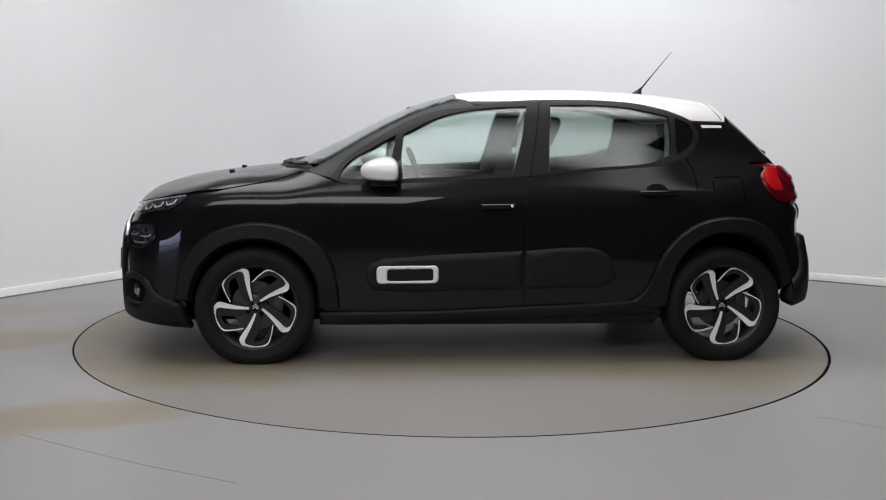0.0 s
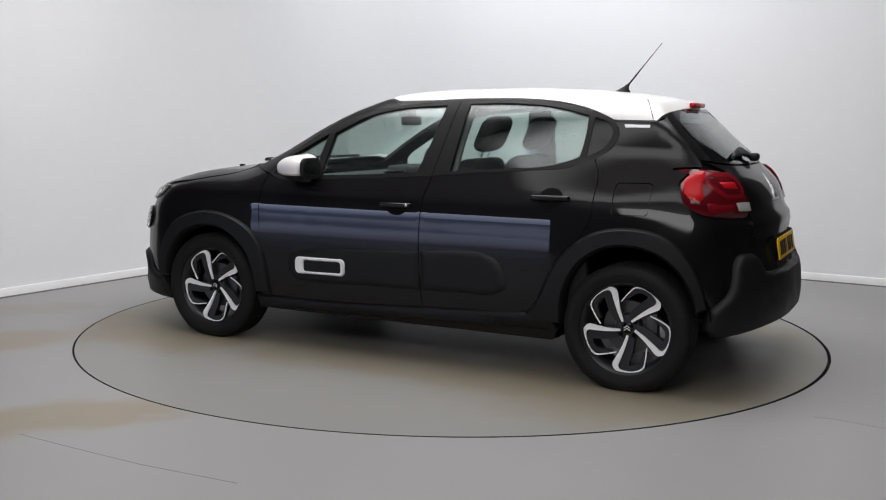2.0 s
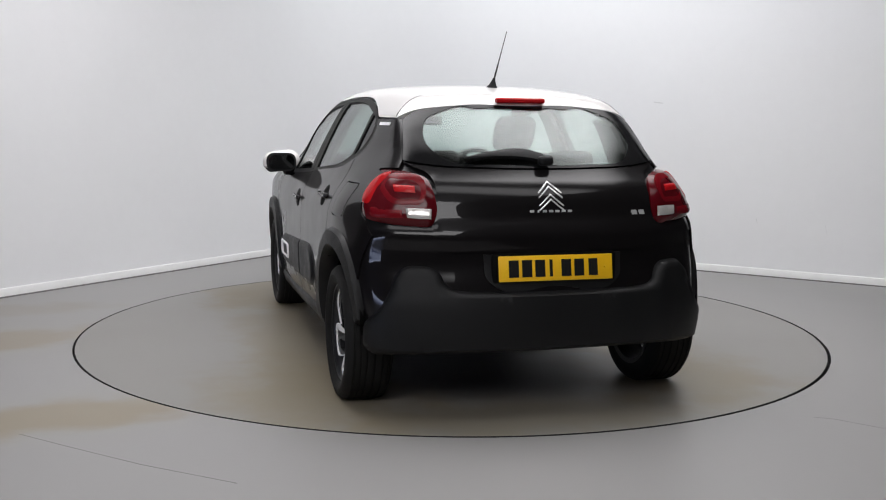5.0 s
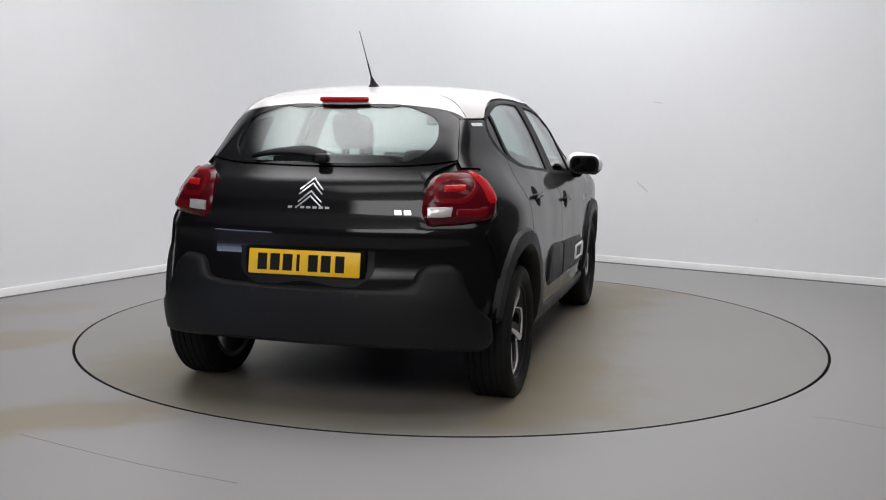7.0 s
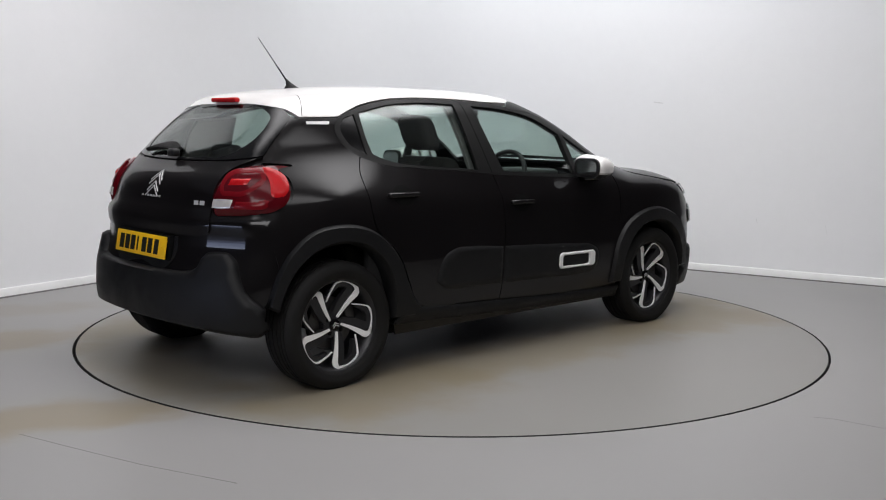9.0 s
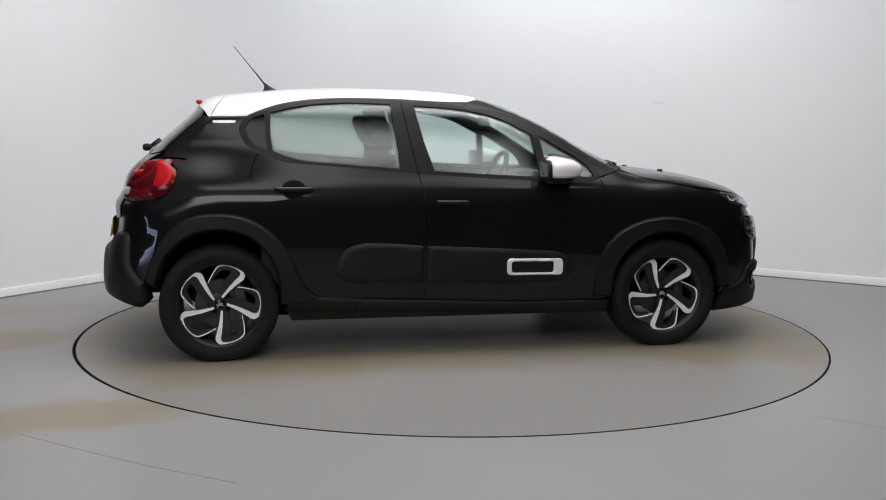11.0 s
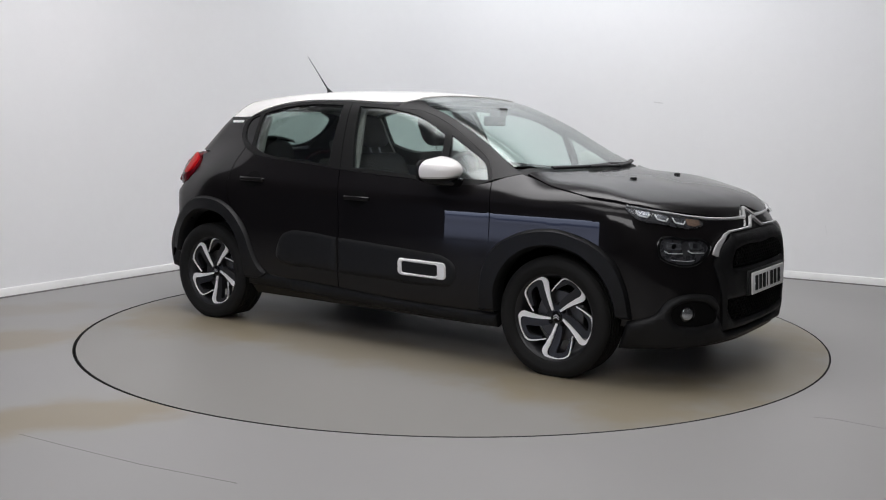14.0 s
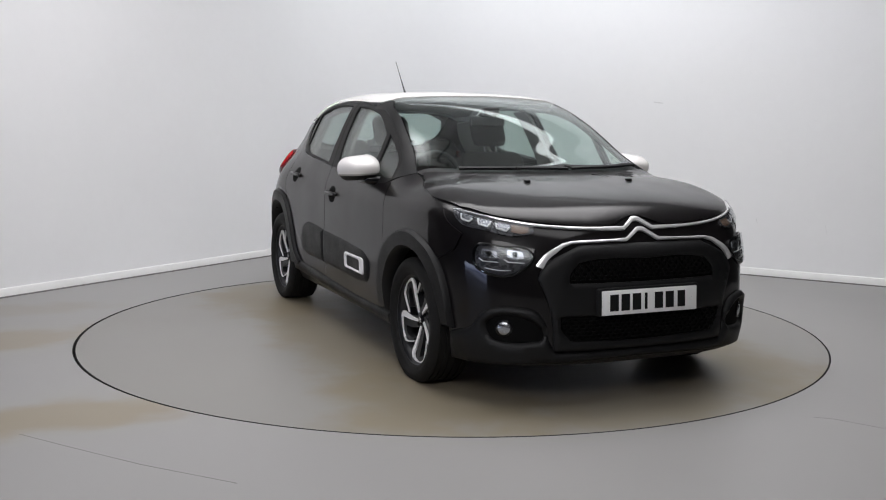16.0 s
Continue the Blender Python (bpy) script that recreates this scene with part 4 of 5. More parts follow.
for s in (1, -1):
    patch("fog_recess", "F", FOG, UNDER, fb, off=-0.003, thick=0.002, gap=-0.01, step=0.03, side=s)
    bm = bmesh.new()
    bmesh.ops.create_uvsphere(bm, u_segments=24, v_segments=12, radius=0.034, matrix=Matrix.Translation((fog_at.x - 0.004, s * (fog_at.y - 0.004), 0.372)) @ pose(0, 0, 0, 0, 0, s * 38) @ Matrix.Diagonal((0.35, 1, 1, 1)))
    fog = part("fog_lamp", bm, LAMPCHROME, fb, "round clear fog lamp")
    bm = lathe_bm([(0.033, -0.012), (0.040, -0.008), (0.040, 0.004), (0.033, 0.008), (0.033, -0.012)], 28)
    bmesh.ops.transform(bm, matrix=Matrix.Translation((fog_at.x - 0.004, s * (fog_at.y - 0.004), 0.372)) @ pose(0, 0, 0, 0, 0, s * 38) @ pose(0, 0, 0, 0, 90, 0), verts=bm.verts)
    part("bezel", bm, PIANO, fog)
    # day-running lamp beside the bonnet, main headlamp below it
    DRL = arcs([(61.5, 0.884), (50, 0.855), (37, 0.826, 1), (35.5, 0.803), (39, 0.786), (50, 0.806), (58, 0.832)])
    drl = patch("day_running_lamp", "F", DRL, LAMPBASE, car, off=0.002, thick=0.015, gap=0.001, step=0.03, side=s, label="slim front lamp with three white light bars")
    patch("lens", "F", DRL, LENS, drl, off=0.013, thick=0.003, gap=0.001, step=0.04, side=s).visible_shadow = False
    for d0, z0 in ((56.0, 0.846), (50.2, 0.828), (44.6, 0.812)):
        ribbon("light_bar", "F", arcs([(d0 + 2.2, z0 + 0.024), (d0 + 1.5, z0 + 0.002, 1), (d0 - 1.2, z0 - 0.008, 1), (d0 - 2.0, z0 + 0.006)]), 0.006, PLATEWHITE, drl, off=0.004, thick=0.006, side=s)
        patch("reflector", "F", arcs([(d0 + 1.9, z0 + 0.025, 1), (d0 - 2.2, z0 + 0.015, 1), (d0 - 1.4, z0 - 0.006, 1), (d0 + 1.0, z0 + 0.000, 1)]), LAMPCHROME, drl, off=0.003, thick=0.003, gap=0, step=0.03, side=s)
    patch("indicator", "F", arcs([(42.2, 0.830, 1), (37.3, 0.820, 1), (37.0, 0.800, 1), (39.0, 0.793), (42.0, 0.800, 1)]), AMBER, drl, off=0.003, thick=0.003, gap=0, step=0.03, side=s)
    HEAD = arcs([(51.0, 0.738), (44, 0.734), (36.6, 0.720), (35.4, 0.702), (38.0, 0.640), (40.5, 0.616), (47.5, 0.618), (51.0, 0.648)])
    head = patch("headlamp", "F", HEAD, LAMPBASE, car, off=0.0, thick=0.015, gap=0.001, step=0.03, side=s, label="clear headlamp with two reflector bowls")
    patch("lens", "F", HEAD, LENS, head, off=0.016, thick=0.003, gap=0.001, step=0.04, side=s).visible_shadow = False
    ribbon("lamp_rim", "F", HEAD, 0.012, PIANO, head, off=0.006, thick=0.012, side=s, closed=True)
    for d0 in (47.3, 40.2):
        patch("reflector_bowl", "F", arcs([(d0 + 2.2, 0.724, 1), (d0 - 1.9, 0.716, 1), (d0 - 2.4, 0.688, 1), (d0 + 0.2, 0.684), (d0 + 2.2, 0.694, 1)]), LAMPCHROME, head, off=0.002, thick=0.004, gap=0, step=0.02, side=s)
        patch("reflector_eye", "F", [(p[0] + 0.012 * math.cos(a), p[1] + 0.012 * math.sin(a)) for p in [arc(d0, 0.704)] for a in (0.7 * i for i in range(9))], PIANO, head, off=0.004, puff=0.004, bevel=0.006, thick=0.003, gap=0, step=0.01, side=s)
        ribbon("light_bar", "F", arcs([(d0 + 2.8, 0.682), (d0 + 1.6, 0.670, 1), (d0 - 2.6, 0.668)]), 0.004, PLATEWHITE, head, off=0.005, thick=0.004, side=s)
    ribbon("light_bar", "F", arcs([(48.2, 0.640), (43, 0.632), (41, 0.634)]), 0.003, PLATEWHITE, head, off=0.005, thick=0.004, side=s)
    # bright strips that run from the lamps into the two front chevrons
    ribbon("chrome_strip", "F", arcs([(61, 0.889), (50, 0.862), (36.5, 0.832), (20, 0.814), (5.8, 0.810, 1), (1.3, 0.848, 1), (-0.2, 0.850)]), [0.004, 0.006, 0.007, 0.008, 0.009, 0.014, 0.017], CHROME, car, off=0.006, thick=0.010, side=s, label="bright chrome strip")
    ribbon("chrome_strip", "F", arcs([(33.6, 0.650), (32.4, 0.684), (27.4, 0.742, 1), (24.6, 0.754, 1), (6.2, 0.759, 1), (1.3, 0.801, 1), (-0.2, 0.803)]), [0.030, 0.022, 0.010, 0.009, 0.009, 0.014, 0.017], CHROME, car, off=0.014, thick=0.012, side=s, label="bright chrome strip")
    # washer jet
    jx, jy = 1.447, 0.299 * s
    jz = float(on_skin("T", [(jx, jy)])[0, 2])
    part("washer_jet", box_bm(jx - 0.018, jx + 0.014, jy - 0.013, jy + 0.013, jz, jz + 0.016, 0.006), TRIM, hood)


# ---- plates: blank bars stand for the characters ----
def plate(name, x_top, x_bot, z0, z1, half, mat, flip, label):
    bm = box_bm(-half, half, -0.004, 0.004, z0, z1, 0.003)
    for v in bm.verts:
        t = (v.co.z - z0) / (z1 - z0)
        v.co = Vector((x_bot + (x_top - x_bot) * t + v.co.y, v.co.x * flip, v.co.z))
    ob = part(name, bm, mat, car, label)
    xs = [-0.205, -0.145, -0.085, -0.035, 0.035, 0.095, 0.160]
    ws_ = [0.045, 0.045, 0.045, 0.014, 0.045, 0.045, 0.042]
    out = 0.0055 * (1 if x_top > 0 else -1)
    for px, w in zip(xs, ws_):
        bm = bmesh.new()
        vs = []
        for dx, dz in ((-w / 2, 0.018), (w / 2, 0.018), (w / 2, z1 - z0 - 0.018), (-w / 2, z1 - z0 - 0.018)):
            t = dz / (z1 - z0)
            vs.append(bm.verts.new((x_bot + (x_top - x_bot) * t + out, (px + dx + 0.01) * flip, z0 + dz)))
        bm.faces.new(vs)
        r = bmesh.ops.extrude_face_region(bm, geom=bm.faces[:])
        bmesh.ops.translate(bm, vec=(-out * 0.7, 0, 0), verts=[v for v in r["geom"] if isinstance(v, bmesh.types.BMVert)])
        part("bar", bm, INK, ob, "", smooth=False)
    for px in (-0.225, 0.225):
        bm = bmesh.new()
        bmesh.ops.create_uvsphere(bm, u_segments=10, v_segments=6, radius=0.005, matrix=Matrix.Translation(((x_top + x_bot) / 2 + out * 0.7, px * flip, (z0 + z1) / 2)))
        part("screw_cap", bm, mat, ob)
    return ob


plate("rear_plate", -1.866, -1.884, 0.617, 0.725, 0.262, YELLOW, -1, "yellow plate with black bars")
plate("front_plate", 2.090, 2.096, 0.434, 0.545, 0.258, PLATEWHITE, 1, "white plate with black bars")
part("plate_holder", box_bm(2.052, 2.088, -0.275, 0.275, 0.428, 0.556, 0.01), TRIM, face)
part("plate_holder", box_bm(-1.866, -1.82, -0.285, 0.285, 0.600, 0.735, 0.012), UNDER, hatch)

# ---- emblem, name bars, high brake lamp, wipers, aerial ----
for z0 in (1.030, 1.010, 0.977, 0.957):
    ribbon("chevron", "R", arcs([(5.3, z0 - 0.046), (0, z0, 1), (-5.3, z0 - 0.046)]), 0.0065, CHROME, hatch, off=0.006, thick=0.006, step=0.006, label="chrome chevron emblem")
for i in range(7):
    d = 8.6 - i * 2.75
    w = 0.9 if i != 1 else 0.35
    ribbon("name_bar", "R", arcs([(d + w, 0.908), (d - w, 0.908)]), 0.010, CHROME, hatch, off=0.005, thick=0.003)
for d in (-34.6, -37.6):
    ribbon("model_bar", "R", arcs([(d + 1.1, 0.896), (d - 1.1, 0.896)]), 0.020, CHROME, hatch, off=0.005, thick=0.003)
part("high_brake_lamp", box_bm(-1.398, -1.365, -0.122, 0.122, 1.378, 1.402, 0.010, 3), RED, roof, "red high brake lamp strip")
part("rear_wiper_cap", box_bm(-1.715, -1.665, -0.045, 0.02, 1.100, 1.142, 0.015, 3), TRIM, hatch)
ribbon("rear_wiper_arm", "R", arcs([(-1.5, 1.118), (10, 1.135), (24, 1.134), (34, 1.122), (38.5, 1.112)]), [0.03, 0.036, 0.03, 0.02, 0.012], TRIM, hatch, off=0.03, thick=0.018, label="black rear wiper arm")
for y0, y1, x0, x1 in ((-0.50, 0.10, 1.060, 1.105), (0.12, 0.62, 1.10, 1.005)):
    wiper = ribbon("wiper_blade", "T", [(x0, y0), ((x0 + x1) / 2 + 0.03, (y0 + y1) / 2), (x1, y1)], 0.022, TRIM, car, off=0.016, thick=0.012, label="black wiper blade")
    ribbon("wiper_arm", "T", [(x1 + 0.05 if y0 < 0 else x0 + 0.05, y1 if y0 < 0 else y0), ((x0 + x1) / 2 + 0.05, (y0 + y1) / 2)], [0.028, 0.018], TRIM, wiper, off=0.022, thick=0.012)
bm = bmesh.new()
segs = 16
rings = []
for t, rr, rx in ((0.0, 0.028, 0.055), (0.12, 0.026, 0.050), (0.35, 0.018, 0.030), (0.7, 0.010, 0.014), (1.0, 0.006, 0.007)):
    cx, cz = -0.955 - 0.045 * t, 1.458 + 0.052 * t
    rings.append([bm.verts.new((cx + rx * math.cos(2 * math.pi * i / segs), rr * math.sin(2 * math.pi * i / segs), cz)) for i in range(segs)])
for p, q in zip(rings, rings[1:]):
    for i in range(segs):
        bm.faces.new((p[i], p[(i + 1) % segs], q[(i + 1) % segs], q[i]))
bm.faces.new(rings[-1])
aerial = part("aerial_base", bm, TRIM, roof)


def rod_bm(a, b, r0, r1, seg=8):
    bm = bmesh.new()
    a, b = Vector(a), Vector(b)
    bmesh.ops.create_cone(bm, cap_ends=True, segments=seg, radius1=r0, radius2=r1, depth=(b - a).length, matrix=Matrix.Translation((a + b) / 2) @ (b - a).to_track_quat("Z", "Y").to_matrix().to_4x4())
    return bm


part("aerial_rod", rod_bm((-0.995, 0, 1.50), (-1.055, 0, 1.575), 0.005, 0.0042), TRIM, aerial)
part("aerial_whip", rod_bm((-1.055, 0, 1.575), (-1.177, 0, 1.725), 0.003, 0.0018), TRIM, aerial)


# ---- door mirrors and handles ----
def mirror_shell(s, z_lo, z_hi, grow):
    """A rounded mirror housing between two heights, flat towards the rear."""
    bm = bmesh.new()
    c, nu, nv = Vector((0.570, 0.885, 1.030)), 40, 18
    rings = []
    for j in range(nv + 1):
        h = z_lo + (z_hi - z_lo) * j / nv
        k = math.sqrt(max(0.0, 1 - (abs(h) / 0.070) ** 2.2)) + 1e-3
        ring = []
        for i in range(nu):
            a = 2 * math.pi * i / nu
            ca, sa = math.cos(a), math.sin(a)
            ex = 0.145 * (abs(ca) ** 1.15) if ca > 0 else -0.060 * abs(ca) ** 0.45
            ey = (0.116 if sa > 0 else 0.115) * math.copysign(abs(sa) ** 0.8, sa)
            ring.append(bm.verts.new((c.x + ex * k * grow, s * (c.y + ey * (0.35 + 0.65 * k) * grow), c.z + h * grow + 0.02 * (ey / 0.118) * -0.3)))
        rings.append(ring)
    for p, q in zip(rings, rings[1:]):
        for i in range(nu):
            bm.faces.new((p[i], p[(i + 1) % nu], q[(i + 1) % nu], q[i]))
    bm.faces.new(rings[0]), bm.faces.new(rings[-1])
    return bm


def plate_bm(x0, x1, loop):
    """A flat plate facing along x, cut to an outline in (y, z)."""
    bm = bmesh.new()
    a = [bm.verts.new((x0, p[0], p[1])) for p in loop]
    b = [bm.verts.new((x1, p[0], p[1])) for p in loop]
    bm.faces.new(a), bm.faces.new(b[::-1])
    for i in range(len(a)):
        j = (i + 1) % len(a)
        bm.faces.new((a[i], a[j], b[j], b[i]))
    return bm


for s in (1, -1):
    dm = part("door_mirror", mirror_shell(s, -0.064, -0.034, 0.975), TRIM, car, "door mirror with a white cap")
    part("mirror_cap", mirror_shell(s, -0.026, 0.0695, 1.0), WHITE, dm, "white mirror cap")
    part("indicator_strip", mirror_shell(s, -0.034, -0.025, 1.003), CLEARREFL, dm, "clear repeater strip")
    bm = plate_bm(0.503, 0.519, rounded(0.800, 0.985, 0.970, 1.084, 0.045))
    if s < 0:
        bmesh.ops.scale(bm, vec=(1, -1, 1), verts=bm.verts)
    glass_ob = part("mirror_rim", bm, TRIM, dm)
    bm = plate_bm(0.499, 0.505, rounded(0.814, 0.971, 0.983, 1.071, 0.036))
    if s < 0:
        bmesh.ops.scale(bm, vec=(1, -1, 1), verts=bm.verts)
    part("mirror_glass", bm, MIRROR, glass_ob, "silvered mirror glass")
    bm = box_bm(0.545, 0.70, 0.76, 0.88, 0.935, 0.985, 0.02, 3)
    for v in bm.verts:
        t = (v.co.y - 0.76) / 0.12
        v.co.x -= 0.03 * t
        v.co.z += 0.012 * t
    if s < 0:
        bmesh.ops.scale(bm, vec=(1, -1, 1), verts=bm.verts)
    part("mirror_stalk", bm, PIANO, dm)
for ob, x0, x1, z0 in (("front", -0.105, 0.085, 0.848), ("rear", -0.975, -0.770, 0.922)):
    for s in (1, -1):
        xm = (x0 + x1) / 2
        y0 = edge_y(xm, z0)
        owner = [o for o in car.children if o.name.startswith(ob + "_door") and (o.data.vertices[0].co.y > 0) == (s > 0)][0]
        # flat black oval paints in the shade of the hollow behind the handle
        patch("handle_cup", "S", [(xm + 0.066 * math.cos(a), z0 - 0.004 + 0.050 * math.sin(a)) for a in (2 * math.pi * i / 16 for i in range(16))], UNDER, owner, off=0.0052, thick=0.002, gap=0, step=0.03, side=s)
        bm = box_bm(x0, x1, y0 + 0.018, y0 + 0.040, z0 - 0.012, z0 + 0.013, 0.010, 3)
        for v in bm.verts:
            t = abs(v.co.x - xm) / (x1 - xm)
            v.co.y = v.co.y - 0.020 * t ** 4
            v.co.z += 0.02 * (v.co.x - xm) * -0.5
        if s < 0:
            bmesh.ops.scale(bm, vec=(1, -1, 1), verts=bm.verts)
        handle = part("door_handle", bm, PAINT, owner, "gloss black handle")
        if ob == "front" and s > 0:
            bm = bmesh.new()
            bmesh.ops.create_uvsphere(bm, u_segments=14, v_segments=8, radius=0.008, matrix=Matrix.Translation((-0.083, y0 + 0.032, 0.852)) @ Matrix.Diagonal((1, 0.5, 1, 1)))
            part("lock_barrel", bm, CHROME, owner, "small bright lock barrel")


# ---- wheels ----
def polar(r, deg):
    return (-r * math.cos(math.radians(deg)), r * math.sin(math.radians(deg)))


RIM = 0.222


def petal_bm(pts, depth, y_face, scale_w=1.0):
    """A strip along (radius share, degrees, width share) points, standing out to y_face(r)."""
    c = curve([(*polar(p[0] * RIM, p[1]), *p[3:]) for p in pts], 0.012, False)
    ends = np.cumsum([0] + [np.linalg.norm(np.subtract(polar(p[0], p[1]), polar(q[0], q[1]))) for p, q in zip(pts, pts[1:])])
    w = np.interp(np.linspace(0, 1, len(c)), ends / ends[-1], [p[2] * RIM * scale_w for p in pts])
    t = np.gradient(c, axis=0)
    t /= np.linalg.norm(t, axis=1)[:, None]
    nn = np.stack([-t[:, 1], t[:, 0]], 1)
    bm = bmesh.new()
    prev = None
    for q, n2, ww in zip(c, nn, w):
        a, b = q - n2 * ww / 2, q + n2 * ww / 2
        ya, yb = y_face(np.linalg.norm(a)), y_face(np.linalg.norm(b))
        ring = [bm.verts.new((a[0], ya, a[1])), bm.verts.new((b[0], yb, b[1])), bm.verts.new((b[0], yb - depth, b[1])), bm.verts.new((a[0], ya - depth, a[1]))]
        if prev:
            for i in range(4):
                bm.faces.new((prev[i], prev[(i + 1) % 4], ring[(i + 1) % 4], ring[i]))
        else:
            bm.faces.new(ring[::-1])
        prev = ring
    bm.faces.new(prev)
    bmesh.ops.bevel(bm, geom=[e for e in bm.edges if not e.is_boundary and e.calc_face_angle(0) > 1.0], offset=0.0012, segments=1, affect="EDGES")
    return bm


def merge(bms):
    out = bmesh.new()
    for b in bms:
        me = bpy.data.meshes.new("tmp")
        b.to_mesh(me)
        b.free()
        out.from_mesh(me)
        bpy.data.meshes.remove(me)
    return out


def face_y(r):
    return 0.040 + 0.022 * (r / RIM)


def make_wheel():
    """A wheel about the y axis, outer face towards +y."""
    rim = lathe_bm([(0.222, 0.078), (0.229, 0.082), (0.229, 0.070), (0.215, 0.060), (0.200, 0.020), (0.192, -0.06), (0.205, -0.105), (0.228, -0.110)], 64, "Y")
    wheel = part("wheel", rim, ALLOYDARK, car, "dark alloy wheel with machined five-petal spokes")
    prof = [(0.226, -0.105), (0.245, -0.112), (0.275, -0.116), (0.298, -0.108), (0.310, -0.098)]
    for y in (-0.085, -0.060, -0.025, 0.012, 0.040, 0.068):
        prof += [(0.3155, y - 0.004), (0.3100, y - 0.003), (0.3100, y + 0.003), (0.3155, y + 0.004)]
    prof += [(0.311, 0.084), (0.298, 0.097), (0.276, 0.104), (0.262, 0.103), (0.258, 0.100), (0.243, 0.098), (0.232, 0.090), (0.226, 0.080)]
    bm = lathe_bm(prof, 96, "Y")
    for v in bm.verts:
        v.co.z = max(v.co.z, -0.3025)
    part("tyre", bm, TYRE, wheel, "black road tyre")
    bright = [(0.17, 128, 0.050), (0.45, 115, 0.080), (0.70, 110.4, 0.120), (0.87, 109.2, 0.140), (0.945, 113.5, 0.085), (0.975, 126, 0.042), (0.968, 141, 0.034), (0.935, 149, 0.032), (0.80, 157.5, 0.026), (0.60, 174, 0.022)]
    dark = [(0.16, 139, 0.20), (0.34, 130, 0.24), (0.56, 124, 0.26), (0.76, 121, 0.24), (0.90, 124, 0.16), (0.915, 134, 0.12), (0.885, 143, 0.10), (0.78, 153, 0.09), (0.66, 165, 0.08)]
    for k in range(5):
        b2 = [(p[0], p[1] + 72 * k, *p[2:]) for p in bright]
        d2 = [(r, d + 72 * k, w) for r, d, w in dark]
        sp = part("spoke", petal_bm(d2, 0.030, lambda r: face_y(r) - 0.010), ALLOYDARK, wheel, "dark grey spoke pocket")
        part("machined_edge", petal_bm(b2, 0.008, face_y), ALLOY, wheel, "bright machined spoke edge")
    part("hub", lathe_bm([(0.002, 0.036), (0.050, 0.036), (0.062, 0.030), (0.070, 0.010), (0.070, -0.03)], 32, "Y"), ALLOYDARK, wheel)
    for k in range(4):
        bx, bz = polar(0.047, 45 + 90 * k - 5)
        bm = lathe_bm([(0.002, 0.041), (0.009, 0.041), (0.012, 0.038), (0.0135, 0.030)], 12, "Y")
        bmesh.ops.translate(bm, vec=(bx, 0, bz), verts=bm.verts)
        part("wheel_bolt", bm, UNDER, wheel)
    cap = part("centre_cap", lathe_bm([(0.002, 0.047), (0.022, 0.046), (0.028, 0.042), (0.029, 0.034)], 24, "Y"), PIANO, wheel)
    for dz in (0.003, -0.009):
        bm = bmesh.new()
        lower = [(-0.016, -0.006 + dz), (0, 0.006 + dz), (0.016, -0.006 + dz)]
        for (xa, za), (xb, zb) in zip(lower, lower[1:]):
            vs = [bm.verts.new(v) for v in ((xa, 0.0485, za), (xb, 0.0485, zb), (xb, 0.0485, zb + 0.005), (xa, 0.0485, za + 0.005), (xa, 0.046, za), (xb, 0.046, zb), (xb, 0.046, zb + 0.005), (xa, 0.046, za + 0.005))]
            for f in ((0, 1, 2, 3), (0, 4, 5, 1), (2, 6, 7, 3), (1, 5, 6, 2), (3, 7, 4, 0)):
                bm.faces.new([vs[i] for i in f])
        part("cap_chevron", bm, CHROME, wheel)
    part("brake_disc", lathe_bm([(0.06, 0.0), (0.062, 0.004), (0.130, 0.004), (0.132, 0.0), (0.132, -0.02), (0.06, -0.02)], 40, "Y"), DISCSTEEL, wheel, "steel brake disc")
    bm = box_bm(-0.145, -0.085, -0.03, 0.022, -0.06, 0.075, 0.012)
    part("brake_caliper", bm, DISCSTEEL, wheel)
    return wheel


HUB_Z = 0.3035
wheel = make_wheel()
wheel.matrix_basis = pose(1.27, 0.752, HUB_Z, 0, -5, 0)
for m in (pose(-1.27, 0.756, HUB_Z, 0, 2, 0), pose(1.27, -0.752, HUB_Z, 0, 0, 180), pose(-1.27, -0.756, HUB_Z, 0, 14, 180)):
    copy_thing(wheel, m)

# ---- underside and wheelhouses ----
part("floor_pan", box_bm(-1.15, 1.80, -0.58, 0.58, 0.185, 0.30, 0.04), UNDER, car)
part("under_tray", box_bm(-0.90, 0.88, -0.76, 0.76, 0.195, 0.28, 0.03), UNDER, car)
part("engine_bay_block", box_bm(0.92, 1.85, -0.52, 0.52, 0.25, 0.90, 0.05), UNDER, car)
part("boot_floor", box_bm(-1.74, -0.75, -0.55, 0.55, 0.325, 0.62, 0.05), UNDER, car)
for x in (1.27, -1.27):
    for s in (1, -1):
        bm = bmesh.new()
        r = 0.375 if x > 0 else 0.405
        pr = []
        for k in range(23):
            a = math.radians(8 + 164 * k / 22)
            pr.append([bm.verts.new((x + r * math.cos(a), s * y, 0.315 + r * math.sin(a))) for y in (0.50, 0.815)])
        for p, q in zip(pr, pr[1:]):
            bm.faces.new((p[0], p[1], q[1], q[0]))
        bm.faces.new([p[0] for p in pr])
        bmesh.ops.solidify(bm, geom=bm.faces[:], thickness=0.006)
        part("wheelhouse", bm, UNDER, car)

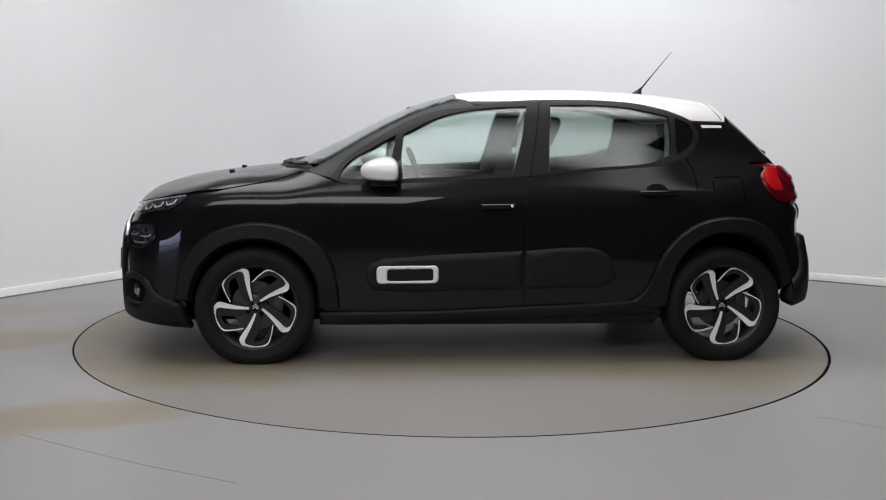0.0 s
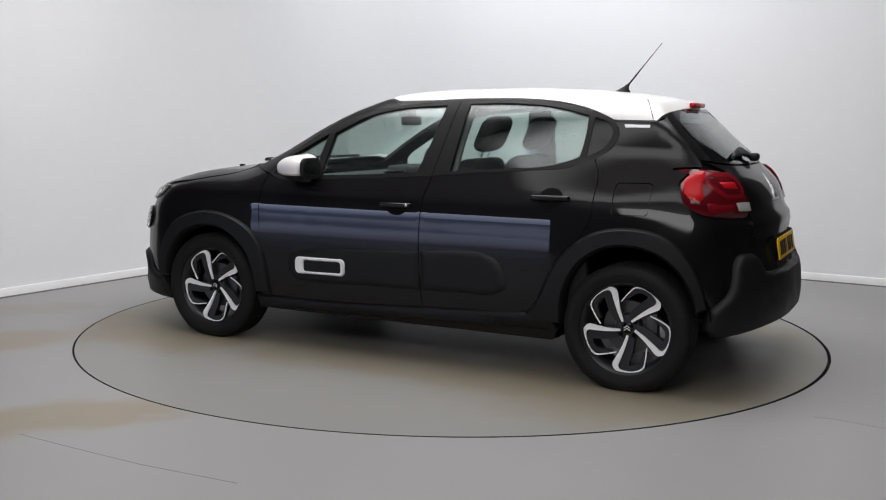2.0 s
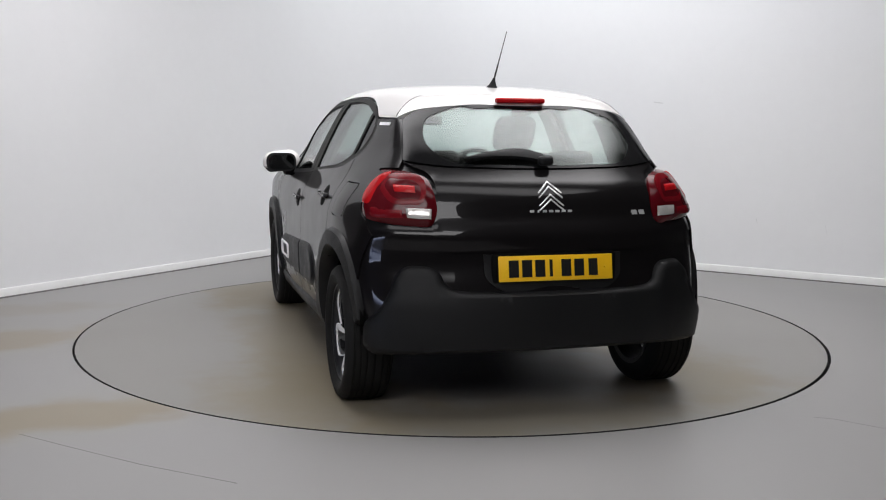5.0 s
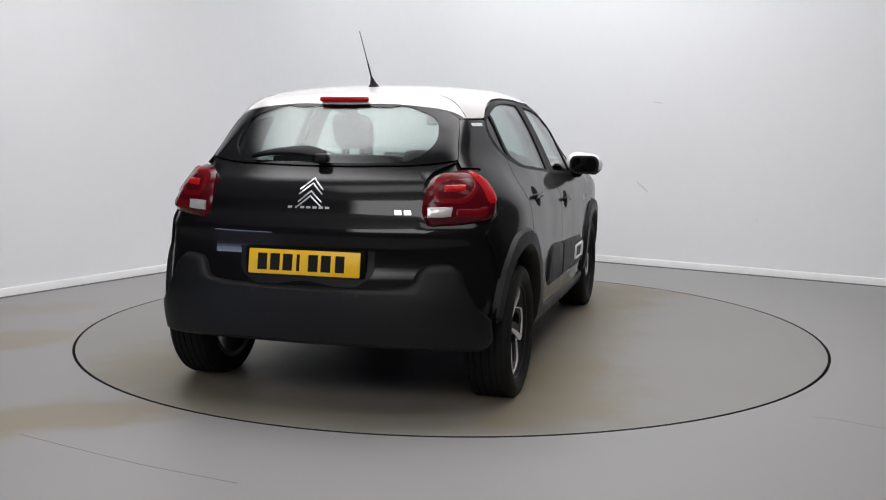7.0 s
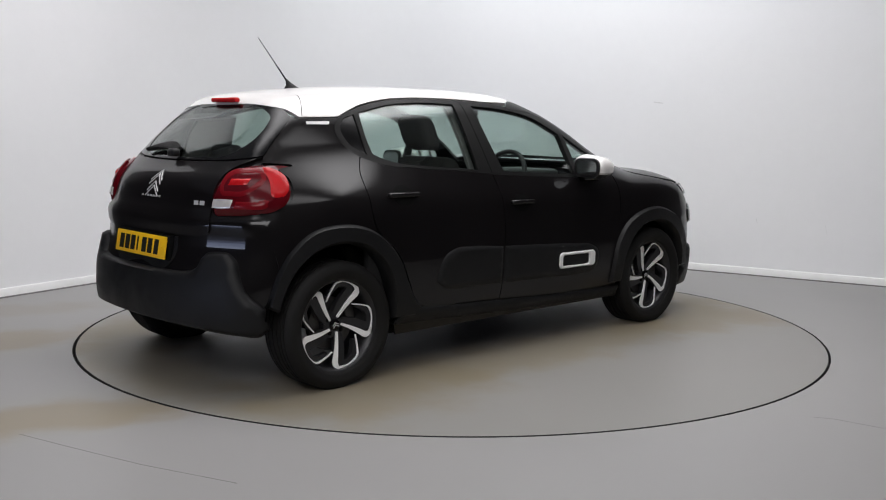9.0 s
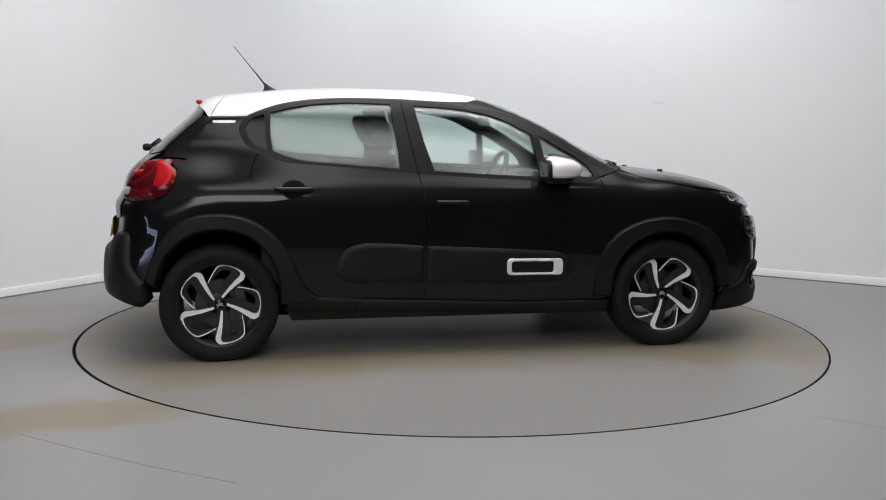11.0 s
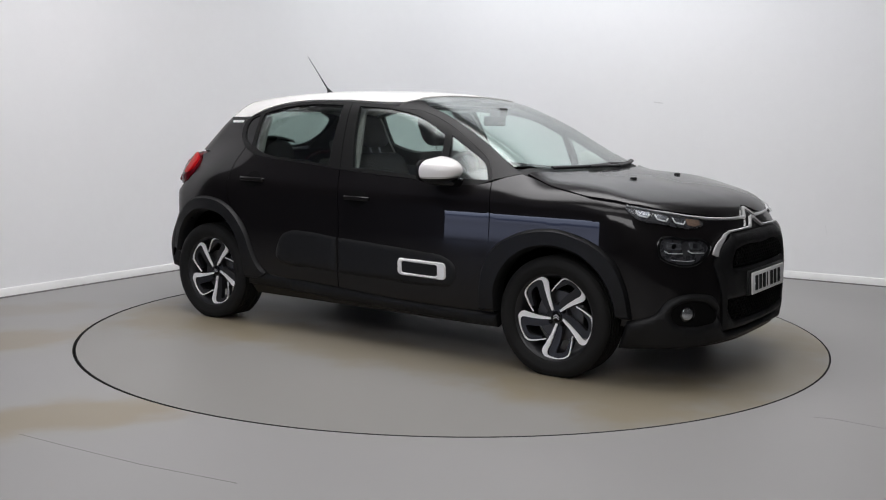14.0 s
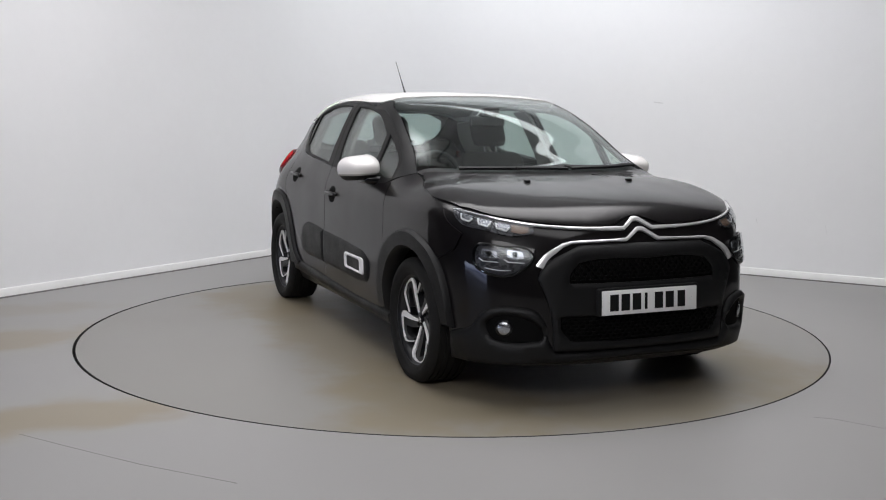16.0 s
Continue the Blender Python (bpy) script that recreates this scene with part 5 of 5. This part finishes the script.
# ---- cabin ----
cab = part("dashboard", box_bm(0.50, 0.98, -0.69, 0.69, 0.62, 0.955, 0.06, 3), DASH, car, "dark plastic dashboard")
bm = box_bm(0.46, 0.66, -0.56, -0.18, 0.90, 1.005, 0.03, 3)
part("instrument_hood", bm, DASH, cab)
part("centre_screen", box_bm(0.47, 0.50, -0.12, 0.12, 0.86, 0.985, 0.008), PIANO, cab)
bm = bmesh.new()
ring_r, tube_r, n1, n2 = 0.180, 0.015, 36, 10
tor = [[bm.verts.new(((ring_r + tube_r * math.cos(2 * math.pi * j / n2)) * math.cos(2 * math.pi * i / n1), (ring_r + tube_r * math.cos(2 * math.pi * j / n2)) * math.sin(2 * math.pi * i / n1), tube_r * math.sin(2 * math.pi * j / n2))) for j in range(n2)] for i in range(n1)]
for i in range(n1):
    for j in range(n2):
        bm.faces.new((tor[i][j], tor[(i + 1) % n1][j], tor[(i + 1) % n1][(j + 1) % n2], tor[i][(j + 1) % n2]))
bm2 = merge([bm, box_bm(-0.16, 0.16, -0.016, 0.016, -0.016, 0.004, 0.006), box_bm(-0.05, 0.05, -0.06, 0.05, -0.02, 0.014, 0.015)])
bmesh.ops.transform(bm2, matrix=Matrix.Translation((0.34, -0.36, 0.945)) @ pose(0, 0, 0, 0, -66, 0) @ pose(0, 0, 0, 0, 0, 90), verts=bm2.verts)
part("steering_wheel", bm2, DASH, car, "black three-spoke steering wheel")


def seat(x, y, lean, w, rear=False):
    top = 1.02 if rear else 1.09
    base = part("rear_seat" if rear else "front_seat", box_bm(x - 0.02, x + 0.46, y - w, y + w, 0.42, 0.58, 0.06, 3), CLOTH, car, "dark grey cloth seat")

    def leaning(bm, z0):
        for v in bm.verts:
            v.co.x -= (v.co.z - z0) * lean
            k = max(0.0, (v.co.z - 0.8) / 0.3)
            v.co.y = y + (v.co.y - y) * (1 - 0.13 * min(1, k))
        return bm
    part("backrest", leaning(box_bm(x - 0.10, x + 0.03, y - w, y + w, 0.50, top, 0.055, 4), 0.5), CLOTH, base)
    part("headrest", leaning(box_bm(x - 0.095, x + 0.025, y - 0.14, y + 0.14, top + (0.0 if rear else 0.035), top + (0.13 if rear else 0.235), 0.05 if rear else 0.07, 5), 0.5), CLOTH, base, "padded headrest")
    for dy in (-0.05, 0.05):
        part("headrest_post", leaning(box_bm(x - 0.04, x - 0.03, y + dy - 0.005, y + dy + 0.005, top - 0.05, top + 0.08), 0.5), CHROME, base)
    return base


for y in (0.35, -0.35):
    seat(0.0, y, 0.42, 0.245)
    seat(-0.88, y, 0.40, 0.32, True)
part("parcel_shelf", box_bm(-1.60, -1.16, -0.56, 0.56, 0.93, 0.955, 0.008), DASH, car)
for s in (1, -1):
    bm = box_bm(-1.05, 0.86, 0.73, 0.775, 0.40, 0.965, 0.02)
    if s < 0:
        bmesh.ops.scale(bm, vec=(1, -1, 1), verts=bm.verts)
    part("door_card", bm, DASH, car)
for s in (1, -1):
    patch("pillar_trim", "S", [(-0.10, 0.99, 1), (-0.135, 1.20), (-0.185, 1.40, 1), (-0.335, 1.40, 1), (-0.315, 1.20), (-0.30, 0.99, 1)], PILLAR, car, off=-0.045, thick=0.02, gap=0, step=0.05, side=s, label="grey plastic door pillar trim")
    patch("pillar_trim", "S", [(-0.985, 1.34, 1), (-0.975, 1.20), (-0.95, 1.08, 1), (-1.30, 1.06, 1), (-1.30, 1.20), (-1.26, 1.31, 1)], PILLAR, car, off=-0.05, thick=0.02, gap=0, step=0.05, side=s, label="grey plastic rear pillar trim")
part("interior_mirror", box_bm(0.36, 0.385, -0.115, 0.115, 1.265, 1.325, 0.012, 3), DASH, screen)
part("mirror_mount", box_bm(0.36, 0.44, -0.05, 0.05, 1.32, 1.375, 0.01), DASH, screen)


def motions():
    rows_car, rows_disc = [], []
    for i in range(33):
        t = i * 0.5
        turn = pose(0, 0, 0, 0, 0, heading(t))
        rows_car.append((t, turn @ pose(-0.146, 0.124, 0)))
        rows_disc.append((t, turn @ pose(0.004, 0.002, 0)))
    walk(car, rows_car)
    walk(turntable, rows_disc)


motions()
